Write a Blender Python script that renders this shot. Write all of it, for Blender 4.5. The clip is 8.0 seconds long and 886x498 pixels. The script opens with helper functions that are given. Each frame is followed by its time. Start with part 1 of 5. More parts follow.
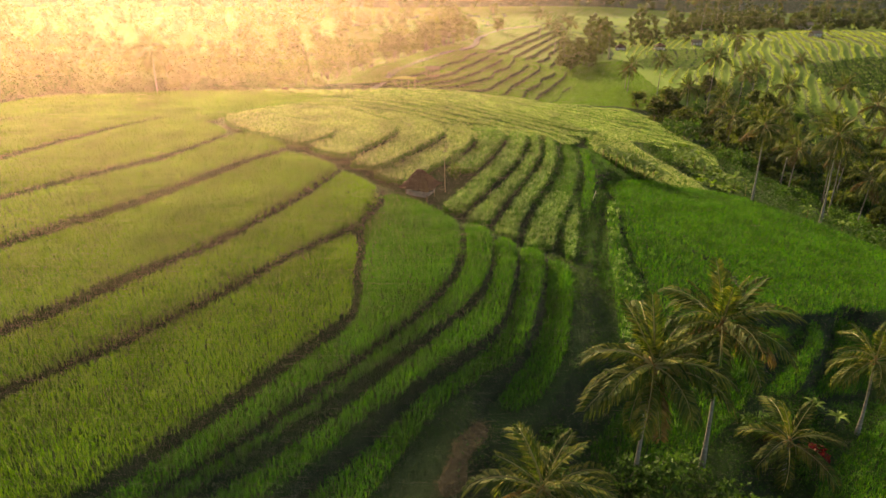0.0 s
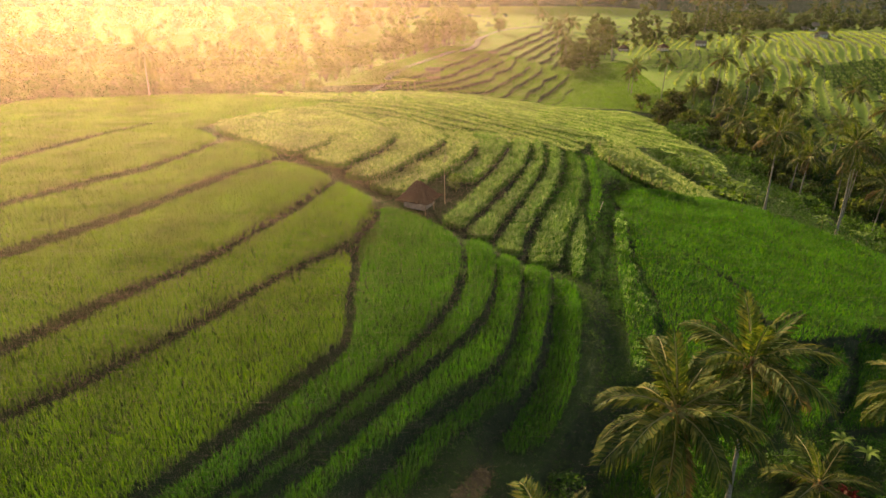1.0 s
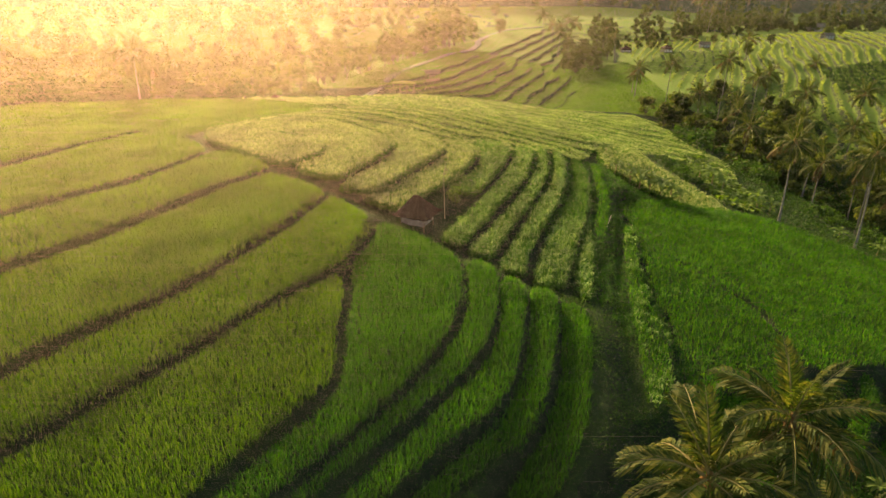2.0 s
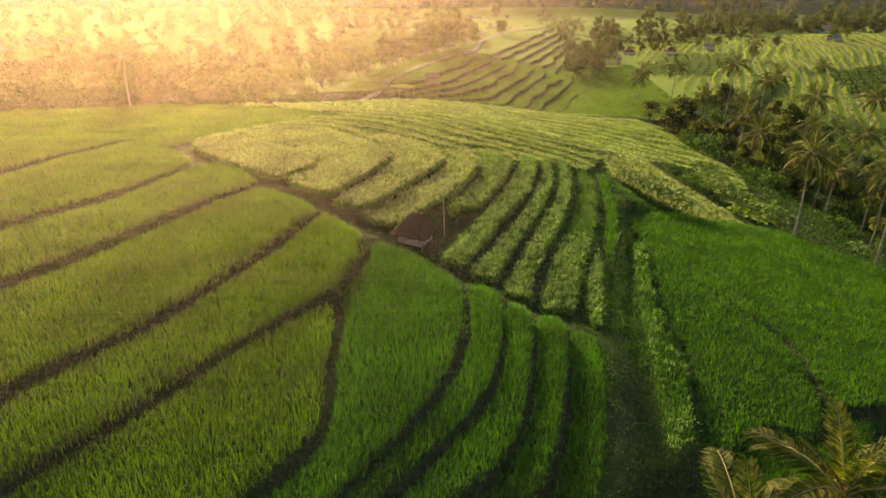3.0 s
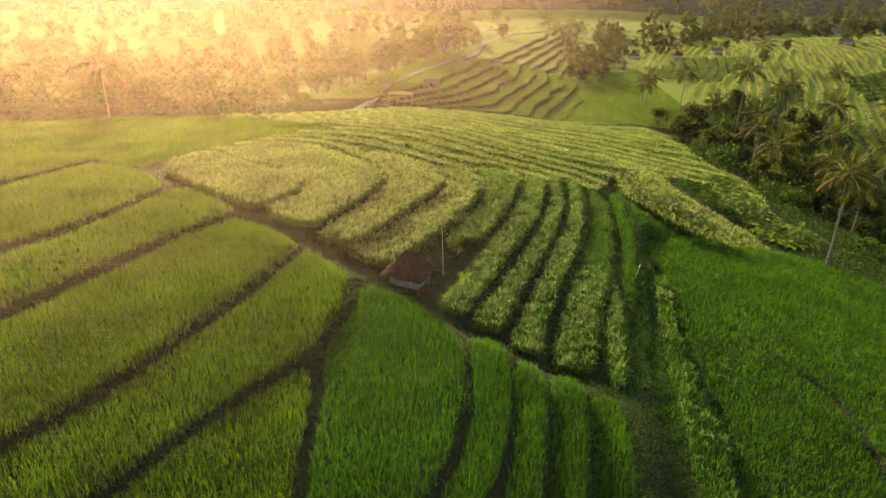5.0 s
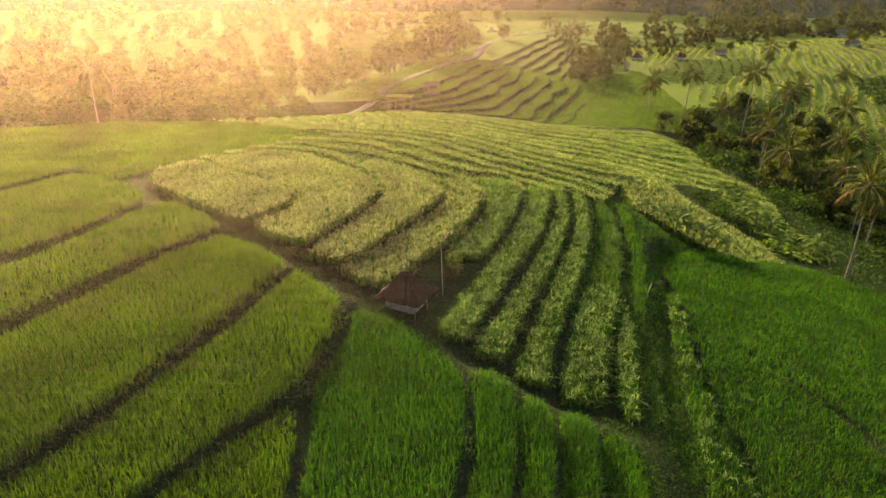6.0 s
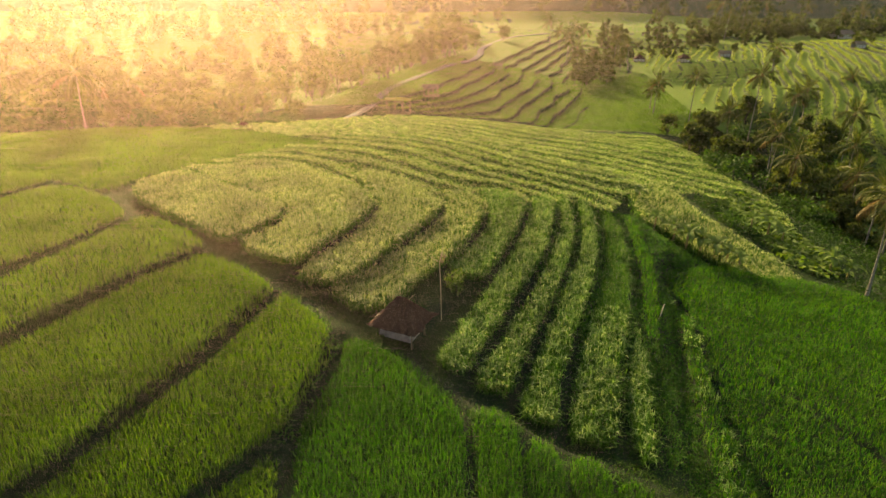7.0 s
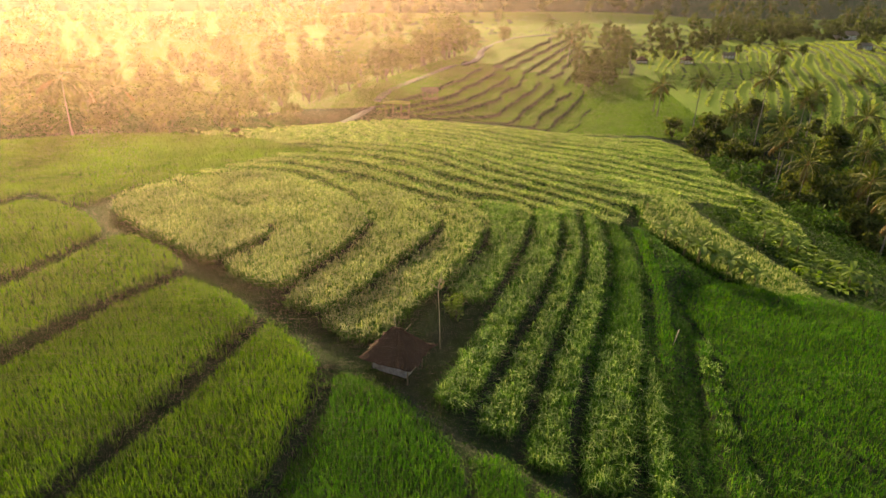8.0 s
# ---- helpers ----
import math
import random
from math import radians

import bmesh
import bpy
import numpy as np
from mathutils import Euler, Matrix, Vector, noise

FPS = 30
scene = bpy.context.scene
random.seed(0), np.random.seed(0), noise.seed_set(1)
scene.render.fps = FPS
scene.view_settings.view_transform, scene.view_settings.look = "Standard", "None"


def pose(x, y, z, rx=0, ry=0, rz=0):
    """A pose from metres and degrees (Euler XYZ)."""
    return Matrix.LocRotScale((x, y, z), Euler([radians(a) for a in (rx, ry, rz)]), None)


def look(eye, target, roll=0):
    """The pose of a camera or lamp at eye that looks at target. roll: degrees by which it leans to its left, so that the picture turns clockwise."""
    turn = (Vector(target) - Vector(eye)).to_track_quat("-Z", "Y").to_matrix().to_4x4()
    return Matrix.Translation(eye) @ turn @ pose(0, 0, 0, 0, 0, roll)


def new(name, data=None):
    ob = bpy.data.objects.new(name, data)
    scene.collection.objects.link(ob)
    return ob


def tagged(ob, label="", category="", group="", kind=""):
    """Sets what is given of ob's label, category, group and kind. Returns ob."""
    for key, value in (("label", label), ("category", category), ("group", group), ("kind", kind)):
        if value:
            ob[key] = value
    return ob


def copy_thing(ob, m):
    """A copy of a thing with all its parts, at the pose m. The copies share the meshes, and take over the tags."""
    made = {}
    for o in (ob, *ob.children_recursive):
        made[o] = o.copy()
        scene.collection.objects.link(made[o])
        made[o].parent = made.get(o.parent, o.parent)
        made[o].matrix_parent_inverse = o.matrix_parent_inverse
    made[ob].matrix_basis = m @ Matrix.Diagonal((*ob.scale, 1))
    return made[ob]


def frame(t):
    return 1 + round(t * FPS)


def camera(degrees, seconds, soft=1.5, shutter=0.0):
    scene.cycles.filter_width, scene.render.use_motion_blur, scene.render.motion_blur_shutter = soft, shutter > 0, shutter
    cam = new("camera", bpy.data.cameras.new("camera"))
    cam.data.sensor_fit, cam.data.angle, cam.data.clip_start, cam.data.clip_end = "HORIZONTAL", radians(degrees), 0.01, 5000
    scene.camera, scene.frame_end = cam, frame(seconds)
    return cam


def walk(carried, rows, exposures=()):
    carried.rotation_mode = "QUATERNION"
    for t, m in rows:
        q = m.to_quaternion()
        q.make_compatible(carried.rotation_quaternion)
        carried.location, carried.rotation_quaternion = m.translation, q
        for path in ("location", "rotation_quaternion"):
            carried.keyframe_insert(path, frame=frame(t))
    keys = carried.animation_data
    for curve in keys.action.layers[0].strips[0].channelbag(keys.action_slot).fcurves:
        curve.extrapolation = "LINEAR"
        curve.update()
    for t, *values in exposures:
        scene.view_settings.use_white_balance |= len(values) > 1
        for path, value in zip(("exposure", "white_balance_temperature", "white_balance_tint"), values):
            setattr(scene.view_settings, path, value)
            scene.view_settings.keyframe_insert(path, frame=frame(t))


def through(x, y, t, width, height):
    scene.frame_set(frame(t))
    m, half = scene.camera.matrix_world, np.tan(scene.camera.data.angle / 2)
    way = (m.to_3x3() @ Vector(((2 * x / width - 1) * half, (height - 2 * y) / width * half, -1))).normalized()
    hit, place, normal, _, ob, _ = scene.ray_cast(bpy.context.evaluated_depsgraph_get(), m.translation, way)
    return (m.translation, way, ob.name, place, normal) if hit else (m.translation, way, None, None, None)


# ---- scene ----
cam = camera(69.6, 8.0, soft=1.5)
METRES, EYE, TILT, LEAN, TURN = 26.0, 20.0, -24.8, 0.0, 0.0
ROWS = [
    (0.0, 0.0, 0.0, 0.0, 0.0, 0.0, -0.0),
    (0.5, 0.0015, 0.0542, 0.0246, 0.01, -0.0, -0.02),
    (1.0, 0.0025, 0.1105, 0.0518, 0.04, -0.04, -0.05),
    (1.5, 0.0029, 0.1694, 0.08, 0.04, -0.08, -0.06),
    (3.0, 0.0048, 0.3516, 0.1687, 0.05, -0.06, -0.1),
    (3.5, 0.0058, 0.4094, 0.1959, 0.05, -0.01, -0.08),
    (4.0, 0.0072, 0.4651, 0.2222, 0.06, 0.03, -0.08),
    (4.5, 0.0082, 0.52, 0.247, 0.07, 0.04, -0.08),
    (6.0, 0.0113, 0.6843, 0.3189, 0.1, 0.08, -0.09),
    (6.5, 0.0125, 0.74, 0.343, 0.1, 0.09, -0.09),
    (7.0, 0.0134, 0.7958, 0.3677, 0.1, 0.11, -0.1),
    (7.5, 0.0142, 0.8512, 0.3936, 0.08, 0.09, -0.12),
    (8.0, 0.0151, 0.9077, 0.4189, 0.08, 0.12, -0.11),
]
walk(cam, [(t, pose(0, 0, EYE, TILT, LEAN, TURN) @ pose(METRES * x, METRES * y, METRES * z, 90 + pitch, roll, yaw)) for t, x, y, z, yaw, pitch, roll in ROWS],
     exposures=[(0.0, 1.32, 7900, 6), (8.0, 1.23, 7900, 6)])

# ---- sky and sun ----
SUN_LEFT, SUN_UP = 19.0, 17.0
world = bpy.data.worlds.new("world")
scene.world = world
world.use_nodes = True
wn = world.node_tree.nodes
sky = wn.new("ShaderNodeTexSky")
sky.sky_type = "NISHITA"
sky.sun_disc = False
sky.sun_elevation = radians(SUN_UP)
sky.sun_rotation = radians(-SUN_LEFT)
sky.dust_density = 4.0
world.node_tree.links.new(sky.outputs["Color"], wn["Background"].inputs["Color"])
wn["Background"].inputs["Strength"].default_value = 0.13

sun_way = Vector((-math.sin(radians(SUN_LEFT)) * math.cos(radians(SUN_UP)),
                  math.cos(radians(SUN_LEFT)) * math.cos(radians(SUN_UP)), math.sin(radians(SUN_UP))))
sun = new("sun", bpy.data.lights.new("sun", "SUN"))
sun.matrix_world = look(sun_way * 100, (0, 0, 0))
sun.data.energy, sun.data.angle, sun.data.color = 5.0, radians(4.0), (1.0, 0.825, 0.46)

# ---- materials ----


def shader(name):
    m = bpy.data.materials.new(name)
    m.use_nodes = True
    nt = m.node_tree
    nt.nodes.clear()
    out = nt.nodes.new("ShaderNodeOutputMaterial")
    return m, nt, out


def add(nt, kind, **values):
    n = nt.nodes.new(kind)
    for k, v in values.items():
        n.inputs[k].default_value = v
    return n


def ramp(nt, source, stops):
    r = nt.nodes.new("ShaderNodeValToRGB")
    e = r.color_ramp.elements
    while len(e) < len(stops):
        e.new(0.5)
    for el, (at, c) in zip(e, stops):
        el.position, el.color = at, (*c, 1)
    nt.links.new(source, r.inputs[0])
    return r.outputs[0]


def blend(nt, fac, a, b, mode="MIX"):
    m = nt.nodes.new("ShaderNodeMix")
    m.data_type, m.blend_type = "RGBA", mode
    for sock, v in ((m.inputs[0], fac), (m.inputs[6], a), (m.inputs[7], b)):
        if hasattr(v, "is_linked"):
            nt.links.new(v, sock)
        elif isinstance(v, (int, float)):
            sock.default_value = v
        else:
            sock.default_value = (*v, 1)
    return m.outputs[2]


def grain(nt, scale, detail=3.0, rough=0.6):
    pos = nt.nodes.new("ShaderNodeNewGeometry").outputs["Position"]
    n = add(nt, "ShaderNodeTexNoise", Scale=scale, Detail=detail, Roughness=rough)
    nt.links.new(pos, n.inputs["Vector"])
    return n.outputs[0]


def leafy(name, dark, mid, light, through=0.45, patch=0.25, gloss=0.65, object_random=False):
    """Green stuff: colour varies leaf by leaf and in patches; light shines through it."""
    m, nt, out = shader(name)
    geo = nt.nodes.new("ShaderNodeNewGeometry")
    rnd = geo.outputs["Random Per Island"]
    a = ramp(nt, rnd, [(0.0, dark), (0.5, mid), (1.0, light)])
    p = ramp(nt, grain(nt, patch, 4.0), [(0.35, (0.62, 0.62, 0.62)), (0.65, (1.25, 1.2, 1.1))])
    col = blend(nt, 0.8, a, p, "MULTIPLY")
    fine = ramp(nt, grain(nt, 2.2, 3.0), [(0.3, (0.78, 0.8, 0.75)), (0.7, (1.12, 1.1, 1.0))])
    col = blend(nt, 0.7, col, fine, "MULTIPLY")
    if object_random:
        info = nt.nodes.new("ShaderNodeObjectInfo")
        o = ramp(nt, info.outputs["Random"], [(0.0, (0.7, 0.72, 0.7)), (1.0, (1.2, 1.15, 0.95))])
        col = blend(nt, 1.0, col, o, "MULTIPLY")
    b = add(nt, "ShaderNodeBsdfPrincipled", Roughness=gloss)
    b.inputs["Specular IOR Level"].default_value = 0.12
    tr = nt.nodes.new("ShaderNodeBsdfTranslucent")
    mix = add(nt, "ShaderNodeMixShader", Fac=through)
    nt.links.new(col, b.inputs["Base Color"])
    warm = blend(nt, 1.0, col, (1.12, 1.15, 0.6), "MULTIPLY")
    nt.links.new(warm, tr.inputs["Color"])
    nt.links.new(b.outputs[0], mix.inputs[1])
    nt.links.new(tr.outputs[0], mix.inputs[2])
    nt.links.new(mix.outputs[0], out.inputs[0])
    return m


def solid(name, stops, scale=3.0, rough=0.8, bump=0.3, stretch=None, fine=18.0):
    """Earth, bark, thatch and other opaque stuff, mottled at two scales."""
    m, nt, out = shader(name)
    pos = nt.nodes.new("ShaderNodeTexCoord").outputs["Object"]
    if stretch:
        mp = nt.nodes.new("ShaderNodeMapping")
        mp.inputs["Scale"].default_value = stretch
        nt.links.new(pos, mp.inputs["Vector"])
        pos = mp.outputs[0]
    n1 = add(nt, "ShaderNodeTexNoise", Scale=scale, Detail=6.0, Roughness=0.65)
    n2 = add(nt, "ShaderNodeTexNoise", Scale=fine, Detail=4.0, Roughness=0.7)
    nt.links.new(pos, n1.inputs["Vector"])
    nt.links.new(pos, n2.inputs["Vector"])
    col = ramp(nt, n1.outputs[0], [(0.3 + 0.4 * i / max(1, len(stops) - 1), c) for i, c in enumerate(stops)])
    col = blend(nt, 0.6, col, ramp(nt, n2.outputs[0], [(0.3, (0.6, 0.6, 0.6)), (0.7, (1.25, 1.25, 1.25))]), "MULTIPLY")
    b = add(nt, "ShaderNodeBsdfPrincipled", Roughness=rough)
    b.inputs["Specular IOR Level"].default_value = 0.25
    nt.links.new(col, b.inputs["Base Color"])
    bp = add(nt, "ShaderNodeBump", Strength=bump, Distance=0.05)
    nt.links.new(n2.outputs[0], bp.inputs["Height"])
    nt.links.new(bp.outputs[0], b.inputs["Normal"])
    nt.links.new(b.outputs[0], out.inputs[0])
    return m


RICE = leafy("rice_leaf", (0.06, 0.143, 0.01), (0.1, 0.206, 0.016), (0.17, 0.262, 0.03), 0.58)
DEEP = leafy("deep_rice_leaf", (0.03, 0.118, 0.01), (0.058, 0.178, 0.016), (0.11, 0.228, 0.03), 0.55)
YOUNG = leafy("young_rice_leaf", (0.018, 0.098, 0.006), (0.045, 0.163, 0.012), (0.135, 0.24, 0.022), 0.52, 0.4)
TALL = leafy("tall_crop_leaf", (0.035, 0.115, 0.01), (0.075, 0.19, 0.022), (0.15, 0.26, 0.06), 0.5)
TIPS = leafy("pale_crop_tip", (0.12, 0.24, 0.055), (0.2, 0.33, 0.1), (0.37, 0.47, 0.23), 0.5)
BUND = leafy("bund_grass_leaf", (0.22, 0.3, 0.06), (0.31, 0.38, 0.1), (0.43, 0.47, 0.18), 0.5)
# paler, yellower copy of the crop tip: bright haze put into its colour
HAZY_TIPS = leafy("hazy_crop_tip", (0.24, 0.31, 0.11), (0.38, 0.44, 0.2), (0.56, 0.6, 0.36), 0.5)
VEG = leafy("vegetable_leaf", (0.05, 0.1, 0.01), (0.085, 0.15, 0.018), (0.14, 0.2, 0.04), 0.42)
GRASS = leafy("bank_grass", (0.018, 0.05, 0.006), (0.032, 0.078, 0.01), (0.06, 0.115, 0.018), 0.3)
SHRUB = leafy("shrub_leaf", (0.025, 0.06, 0.014), (0.045, 0.1, 0.022), (0.085, 0.15, 0.034), 0.38, object_random=True)
TREE = leafy("tree_leaf", (0.05, 0.075, 0.022), (0.1, 0.13, 0.038), (0.18, 0.2, 0.065), 0.5, object_random=True)
PALM = leafy("palm_leaf", (0.03, 0.058, 0.012), (0.07, 0.1, 0.02), (0.18, 0.17, 0.048), 0.45, object_random=True)
DRYPALM = leafy("dry_palm_leaf", (0.1, 0.065, 0.025), (0.16, 0.105, 0.038), (0.22, 0.15, 0.06), 0.35)
BANANA = leafy("banana_leaf", (0.08, 0.14, 0.02), (0.13, 0.2, 0.04), (0.22, 0.28, 0.09), 0.42)
REDLEAF = leafy("red_leaf", (0.07, 0.008, 0.01), (0.12, 0.014, 0.014), (0.17, 0.03, 0.022), 0.3)
SCRAP = leafy("pale_leaf_scraps", (0.22, 0.18, 0.12), (0.3, 0.26, 0.18), (0.4, 0.35, 0.26), 0.3)
RIB = solid("palm_rib", [(0.2, 0.17, 0.06), (0.3, 0.24, 0.09)], 2.0, 0.6, 0.1)
BARK = solid("palm_bark", [(0.13, 0.11, 0.09), (0.22, 0.19, 0.155), (0.34, 0.3, 0.25)], 2.5, 0.9, 0.5, (1, 1, 4))
TREEBARK = solid("tree_bark", [(0.08, 0.06, 0.045), (0.16, 0.13, 0.1)], 3.0, 0.9, 0.5)
THATCH = solid("dark_thatch", [(0.03, 0.013, 0.009), (0.065, 0.03, 0.02), (0.14, 0.075, 0.048)], 3.0, 0.95, 1.0, (6, 6, 1.2), 9.0)
WHITEWALL = solid("pale_matting", [(0.16, 0.12, 0.11), (0.3, 0.24, 0.22), (0.42, 0.35, 0.33)], 2.5, 0.85, 0.4)
WOOD = solid("weathered_wood", [(0.14, 0.1, 0.06), (0.24, 0.18, 0.11)], 4.0, 0.85, 0.3, (8, 8, 1))
BAMBOO = solid("dry_bamboo", [(0.36, 0.29, 0.17), (0.52, 0.44, 0.29)], 3.0, 0.6, 0.15, (5, 5, 1))
PLASTER = solid("pale_plaster", [(0.45, 0.42, 0.38), (0.6, 0.57, 0.52)], 1.5, 0.85, 0.1)
TIN = solid("grey_roof_sheet", [(0.11, 0.085, 0.06), (0.19, 0.15, 0.11)], 2.0, 0.95, 0.2)
SOIL = solid("dry_straw_soil", [(0.045, 0.03, 0.014), (0.08, 0.054, 0.026), (0.13, 0.092, 0.046)], 1.6, 0.95, 0.8)
PATHM = solid("concrete_road", [(0.13, 0.125, 0.12), (0.2, 0.19, 0.18)], 0.8, 0.9, 0.2)


def earth(name, low, high, steep, patch):
    """Ground cover: mottled growth on the flats, darker turf and earth on the steep faces."""
    m, nt, out = shader(name)
    geo = nt.nodes.new("ShaderNodeNewGeometry")
    sep = nt.nodes.new("ShaderNodeSeparateXYZ")
    nt.links.new(geo.outputs["True Normal"], sep.inputs[0])
    flat = ramp(nt, sep.outputs[2], [(0.80, (0, 0, 0)), (0.96, (1, 1, 1))])
    c1 = ramp(nt, grain(nt, patch, 5.0), [(0.3, low), (0.7, high)])
    c2 = ramp(nt, grain(nt, 1.3, 4.0), [(0.3, steep), (0.7, tuple(2.0 * v for v in steep))])
    col = blend(nt, flat, c2, c1)
    f = grain(nt, 4.0, 6.0, 0.75)
    col = blend(nt, 0.7, col, ramp(nt, f, [(0.3, (0.65, 0.65, 0.65)), (0.7, (1.2, 1.2, 1.2))]), "MULTIPLY")
    b = add(nt, "ShaderNodeBsdfPrincipled", Roughness=0.9)
    b.inputs["Specular IOR Level"].default_value = 0.15
    nt.links.new(col, b.inputs["Base Color"])
    bp = add(nt, "ShaderNodeBump", Strength=0.8, Distance=0.25)
    nt.links.new(f, bp.inputs["Height"])
    nt.links.new(bp.outputs[0], b.inputs["Normal"])
    nt.links.new(b.outputs[0], out.inputs[0])
    return m


TURF = earth("turf_and_earth", (0.02, 0.036, 0.01), (0.032, 0.055, 0.013), (0.016, 0.022, 0.009), 0.35)
PADDY = earth("far_paddy", (0.1, 0.168, 0.016), (0.17, 0.228, 0.025), (0.05, 0.068, 0.02), 0.06)
WOODS = earth("far_woods", (0.018, 0.03, 0.012), (0.04, 0.055, 0.02), (0.02, 0.028, 0.014), 0.05)

# ---- terrain ----
FIELDS = []


def smooth_loop(points, per=4):
    p = np.array(points, float)
    a, b, c, d = np.roll(p, 1, 0), p, np.roll(p, -1, 0), np.roll(p, -2, 0)
    out = []
    for k in range(per):
        s = k / per
        out.append(0.5 * (2 * b + (c - a) * s + (2 * a - 5 * b + 4 * c - d) * s * s + (3 * b - a - 3 * c + d) * s ** 3))
    return np.stack(out, 1).reshape(-1, 2)


HEIGHTS = {"rice": 0.55, "deep": 0.55, "young": 0.45, "tall": 0.95, "veg": 0.7}


def field(crop, level, east, north, points):
    """One terrace field: crop, level of the crop's top, its fall to the east and north, and its outline."""
    p = np.array(points, float)
    FIELDS.append(dict(crop=crop, level=level, slope=(east, north), mid=p.mean(0), loop=smooth_loop(p)))


field("rice", 2.19, -0.002, -0.086, [(-58.0, 72.5), (-50.5, 73.5), (-42.0, 76.2), (-34.0, 75.0), (-30.0, 72.8), (-27.0, 71.1), (-25.8, 74.2), (-23.4, 79.0), (-20.1, 83.7), (-16.1, 89.3), (-13.1, 91.8), (-16.1, 94.4), (-25.5, 100.6), (-39.6, 102.0), (-50.3, 97.4), (-58.4, 95.4)])
field("rice", 3.62, 0.008, -0.007, [(-43.7, 50.7), (-40.7, 57.0), (-37.0, 65.0), (-32.4, 73.2), (-41.7, 74.1), (-49.0, 70.0), (-53.7, 63.9)])
field("rice", 3.81, -0.002, -0.001, [(-36.1, 40.6), (-33.6, 45.7), (-29.9, 51.1), (-25.3, 57.5), (-22.6, 63.4), (-22.8, 65.3), (-25.9, 68.5), (-30.9, 70.3), (-35.5, 62.2), (-38.8, 54.0), (-41.5, 47.8)])
field("rice", 3.64, -0.011, 0.002, [(-30.7, 33.2), (-28.5, 37.6), (-26.6, 40.8), (-23.1, 46.1), (-19.1, 54.3), (-15.8, 59.3), (-15.9, 61.0), (-19.9, 64.3), (-21.8, 62.8), (-24.5, 55.5), (-29.1, 49.4), (-32.7, 44.3), (-35.5, 39.7)])
field("rice", 3.07, -0.025, 0.009, [(-24.8, 25.2), (-22.9, 28.4), (-21.2, 30.7), (-19.6, 33.8), (-16.2, 38.5), (-13.8, 43.6), (-11.4, 50.0), (-9.9, 54.6), (-10.1, 55.9), (-13.0, 58.3), (-15.8, 59.0), (-18.7, 52.8), (-22.6, 44.8), (-26.1, 39.6), (-28.0, 36.6), (-29.7, 31.8)])
field("rice", 2.42, -0.032, 0.011, [(-22.0, 21.1), (-20.2, 23.9), (-17.8, 26.9), (-15.1, 30.6), (-11.9, 36.1), (-8.9, 41.0), (-6.7, 44.3), (-5.9, 48.3), (-5.7, 51.0), (-6.9, 53.2), (-9.4, 55.4), (-10.8, 51.9), (-12.5, 46.5), (-14.9, 40.1), (-17.1, 35.9), (-19.1, 32.6), (-20.8, 29.7), (-22.5, 27.5), (-24.4, 24.4)])
field("rice", 1.85, -0.030, 0.010, [(-16.8, 15.3), (-14.4, 17.8), (-13.1, 19.4), (-11.7, 21.6), (-10.1, 24.1), (-8.6, 26.7), (-7.1, 29.3), (-5.9, 31.3), (-5.5, 32.9), (-5.9, 37.0), (-6.1, 40.9), (-6.8, 42.8), (-7.8, 41.5), (-10.5, 37.5), (-13.0, 33.7), (-15.1, 30.4), (-16.9, 27.7), (-18.4, 25.2), (-19.9, 23.2), (-21.8, 20.8)])
field("deep", 1.31, -0.026, 0.008, [(-4.6, 51.9), (-5.5, 50.0), (-5.8, 45.0), (-5.5, 39.5), (-5.0, 33.3), (-5.4, 30.5), (-6.9, 27.9), (-8.9, 24.5), (-10.6, 21.7), (-12.1, 19.6), (-13.5, 17.8), (-14.8, 16.1), (-13.3, 15.9), (-12.3, 17.5), (-10.9, 19.4), (-9.3, 21.5), (-7.5, 24.1), (-5.3, 27.3), (-2.7, 31.1), (-0.5, 35.3), (0.7, 39.4), (1.2, 44.3), (0.6, 47.1), (-2.1, 50.7)])
field("deep", 0.82, -0.011, -0.001, [(1.9, 46.6), (1.9, 41.8), (0.9, 37.1), (-1.3, 32.5), (-3.9, 28.4), (-6.2, 24.7), (-8.2, 22.0), (-10.0, 19.8), (-12.1, 17.0), (-11.4, 17.2), (-10.6, 18.4), (-8.7, 21.0), (-6.9, 23.4), (-4.7, 26.4), (-2.0, 30.0), (0.5, 33.3), (2.3, 36.7), (3.3, 40.8), (3.7, 45.2), (3.0, 46.8)])
field("deep", 0.37, -0.028, 0.007, [(4.2, 45.1), (3.7, 39.9), (2.7, 35.8), (0.5, 32.2), (-2.4, 28.0), (-4.8, 24.4), (-6.9, 21.7), (-8.8, 19.5), (-10.4, 17.7), (-9.1, 17.0), (-7.4, 19.2), (-5.5, 21.6), (-3.9, 24.2), (-2.4, 26.0), (0.2, 29.3), (2.3, 31.5), (3.7, 34.2), (4.8, 39.1), (5.5, 44.1)])
field("deep", -0.39, -0.035, 0.013, [(6.2, 44.8), (5.6, 40.4), (4.5, 35.1), (3.1, 31.7), (0.8, 28.7), (-1.0, 26.5), (-2.5, 24.0), (-4.3, 21.4), (-5.8, 19.2), (-4.1, 18.2), (-3.4, 19.6), (-2.4, 21.7), (-1.2, 24.1), (0.3, 26.7), (2.4, 29.1), (3.7, 30.0), (5.2, 33.1), (6.7, 38.8), (7.6, 43.9)])
field("deep", -1.38, -0.033, 0.018, [(8.3, 44.3), (7.5, 39.6), (6.3, 34.4), (4.8, 30.8), (3.2, 28.0), (3.4, 27.0), (4.7, 27.6), (6.0, 29.5), (7.6, 33.2), (9.0, 38.9), (9.5, 43.5)])
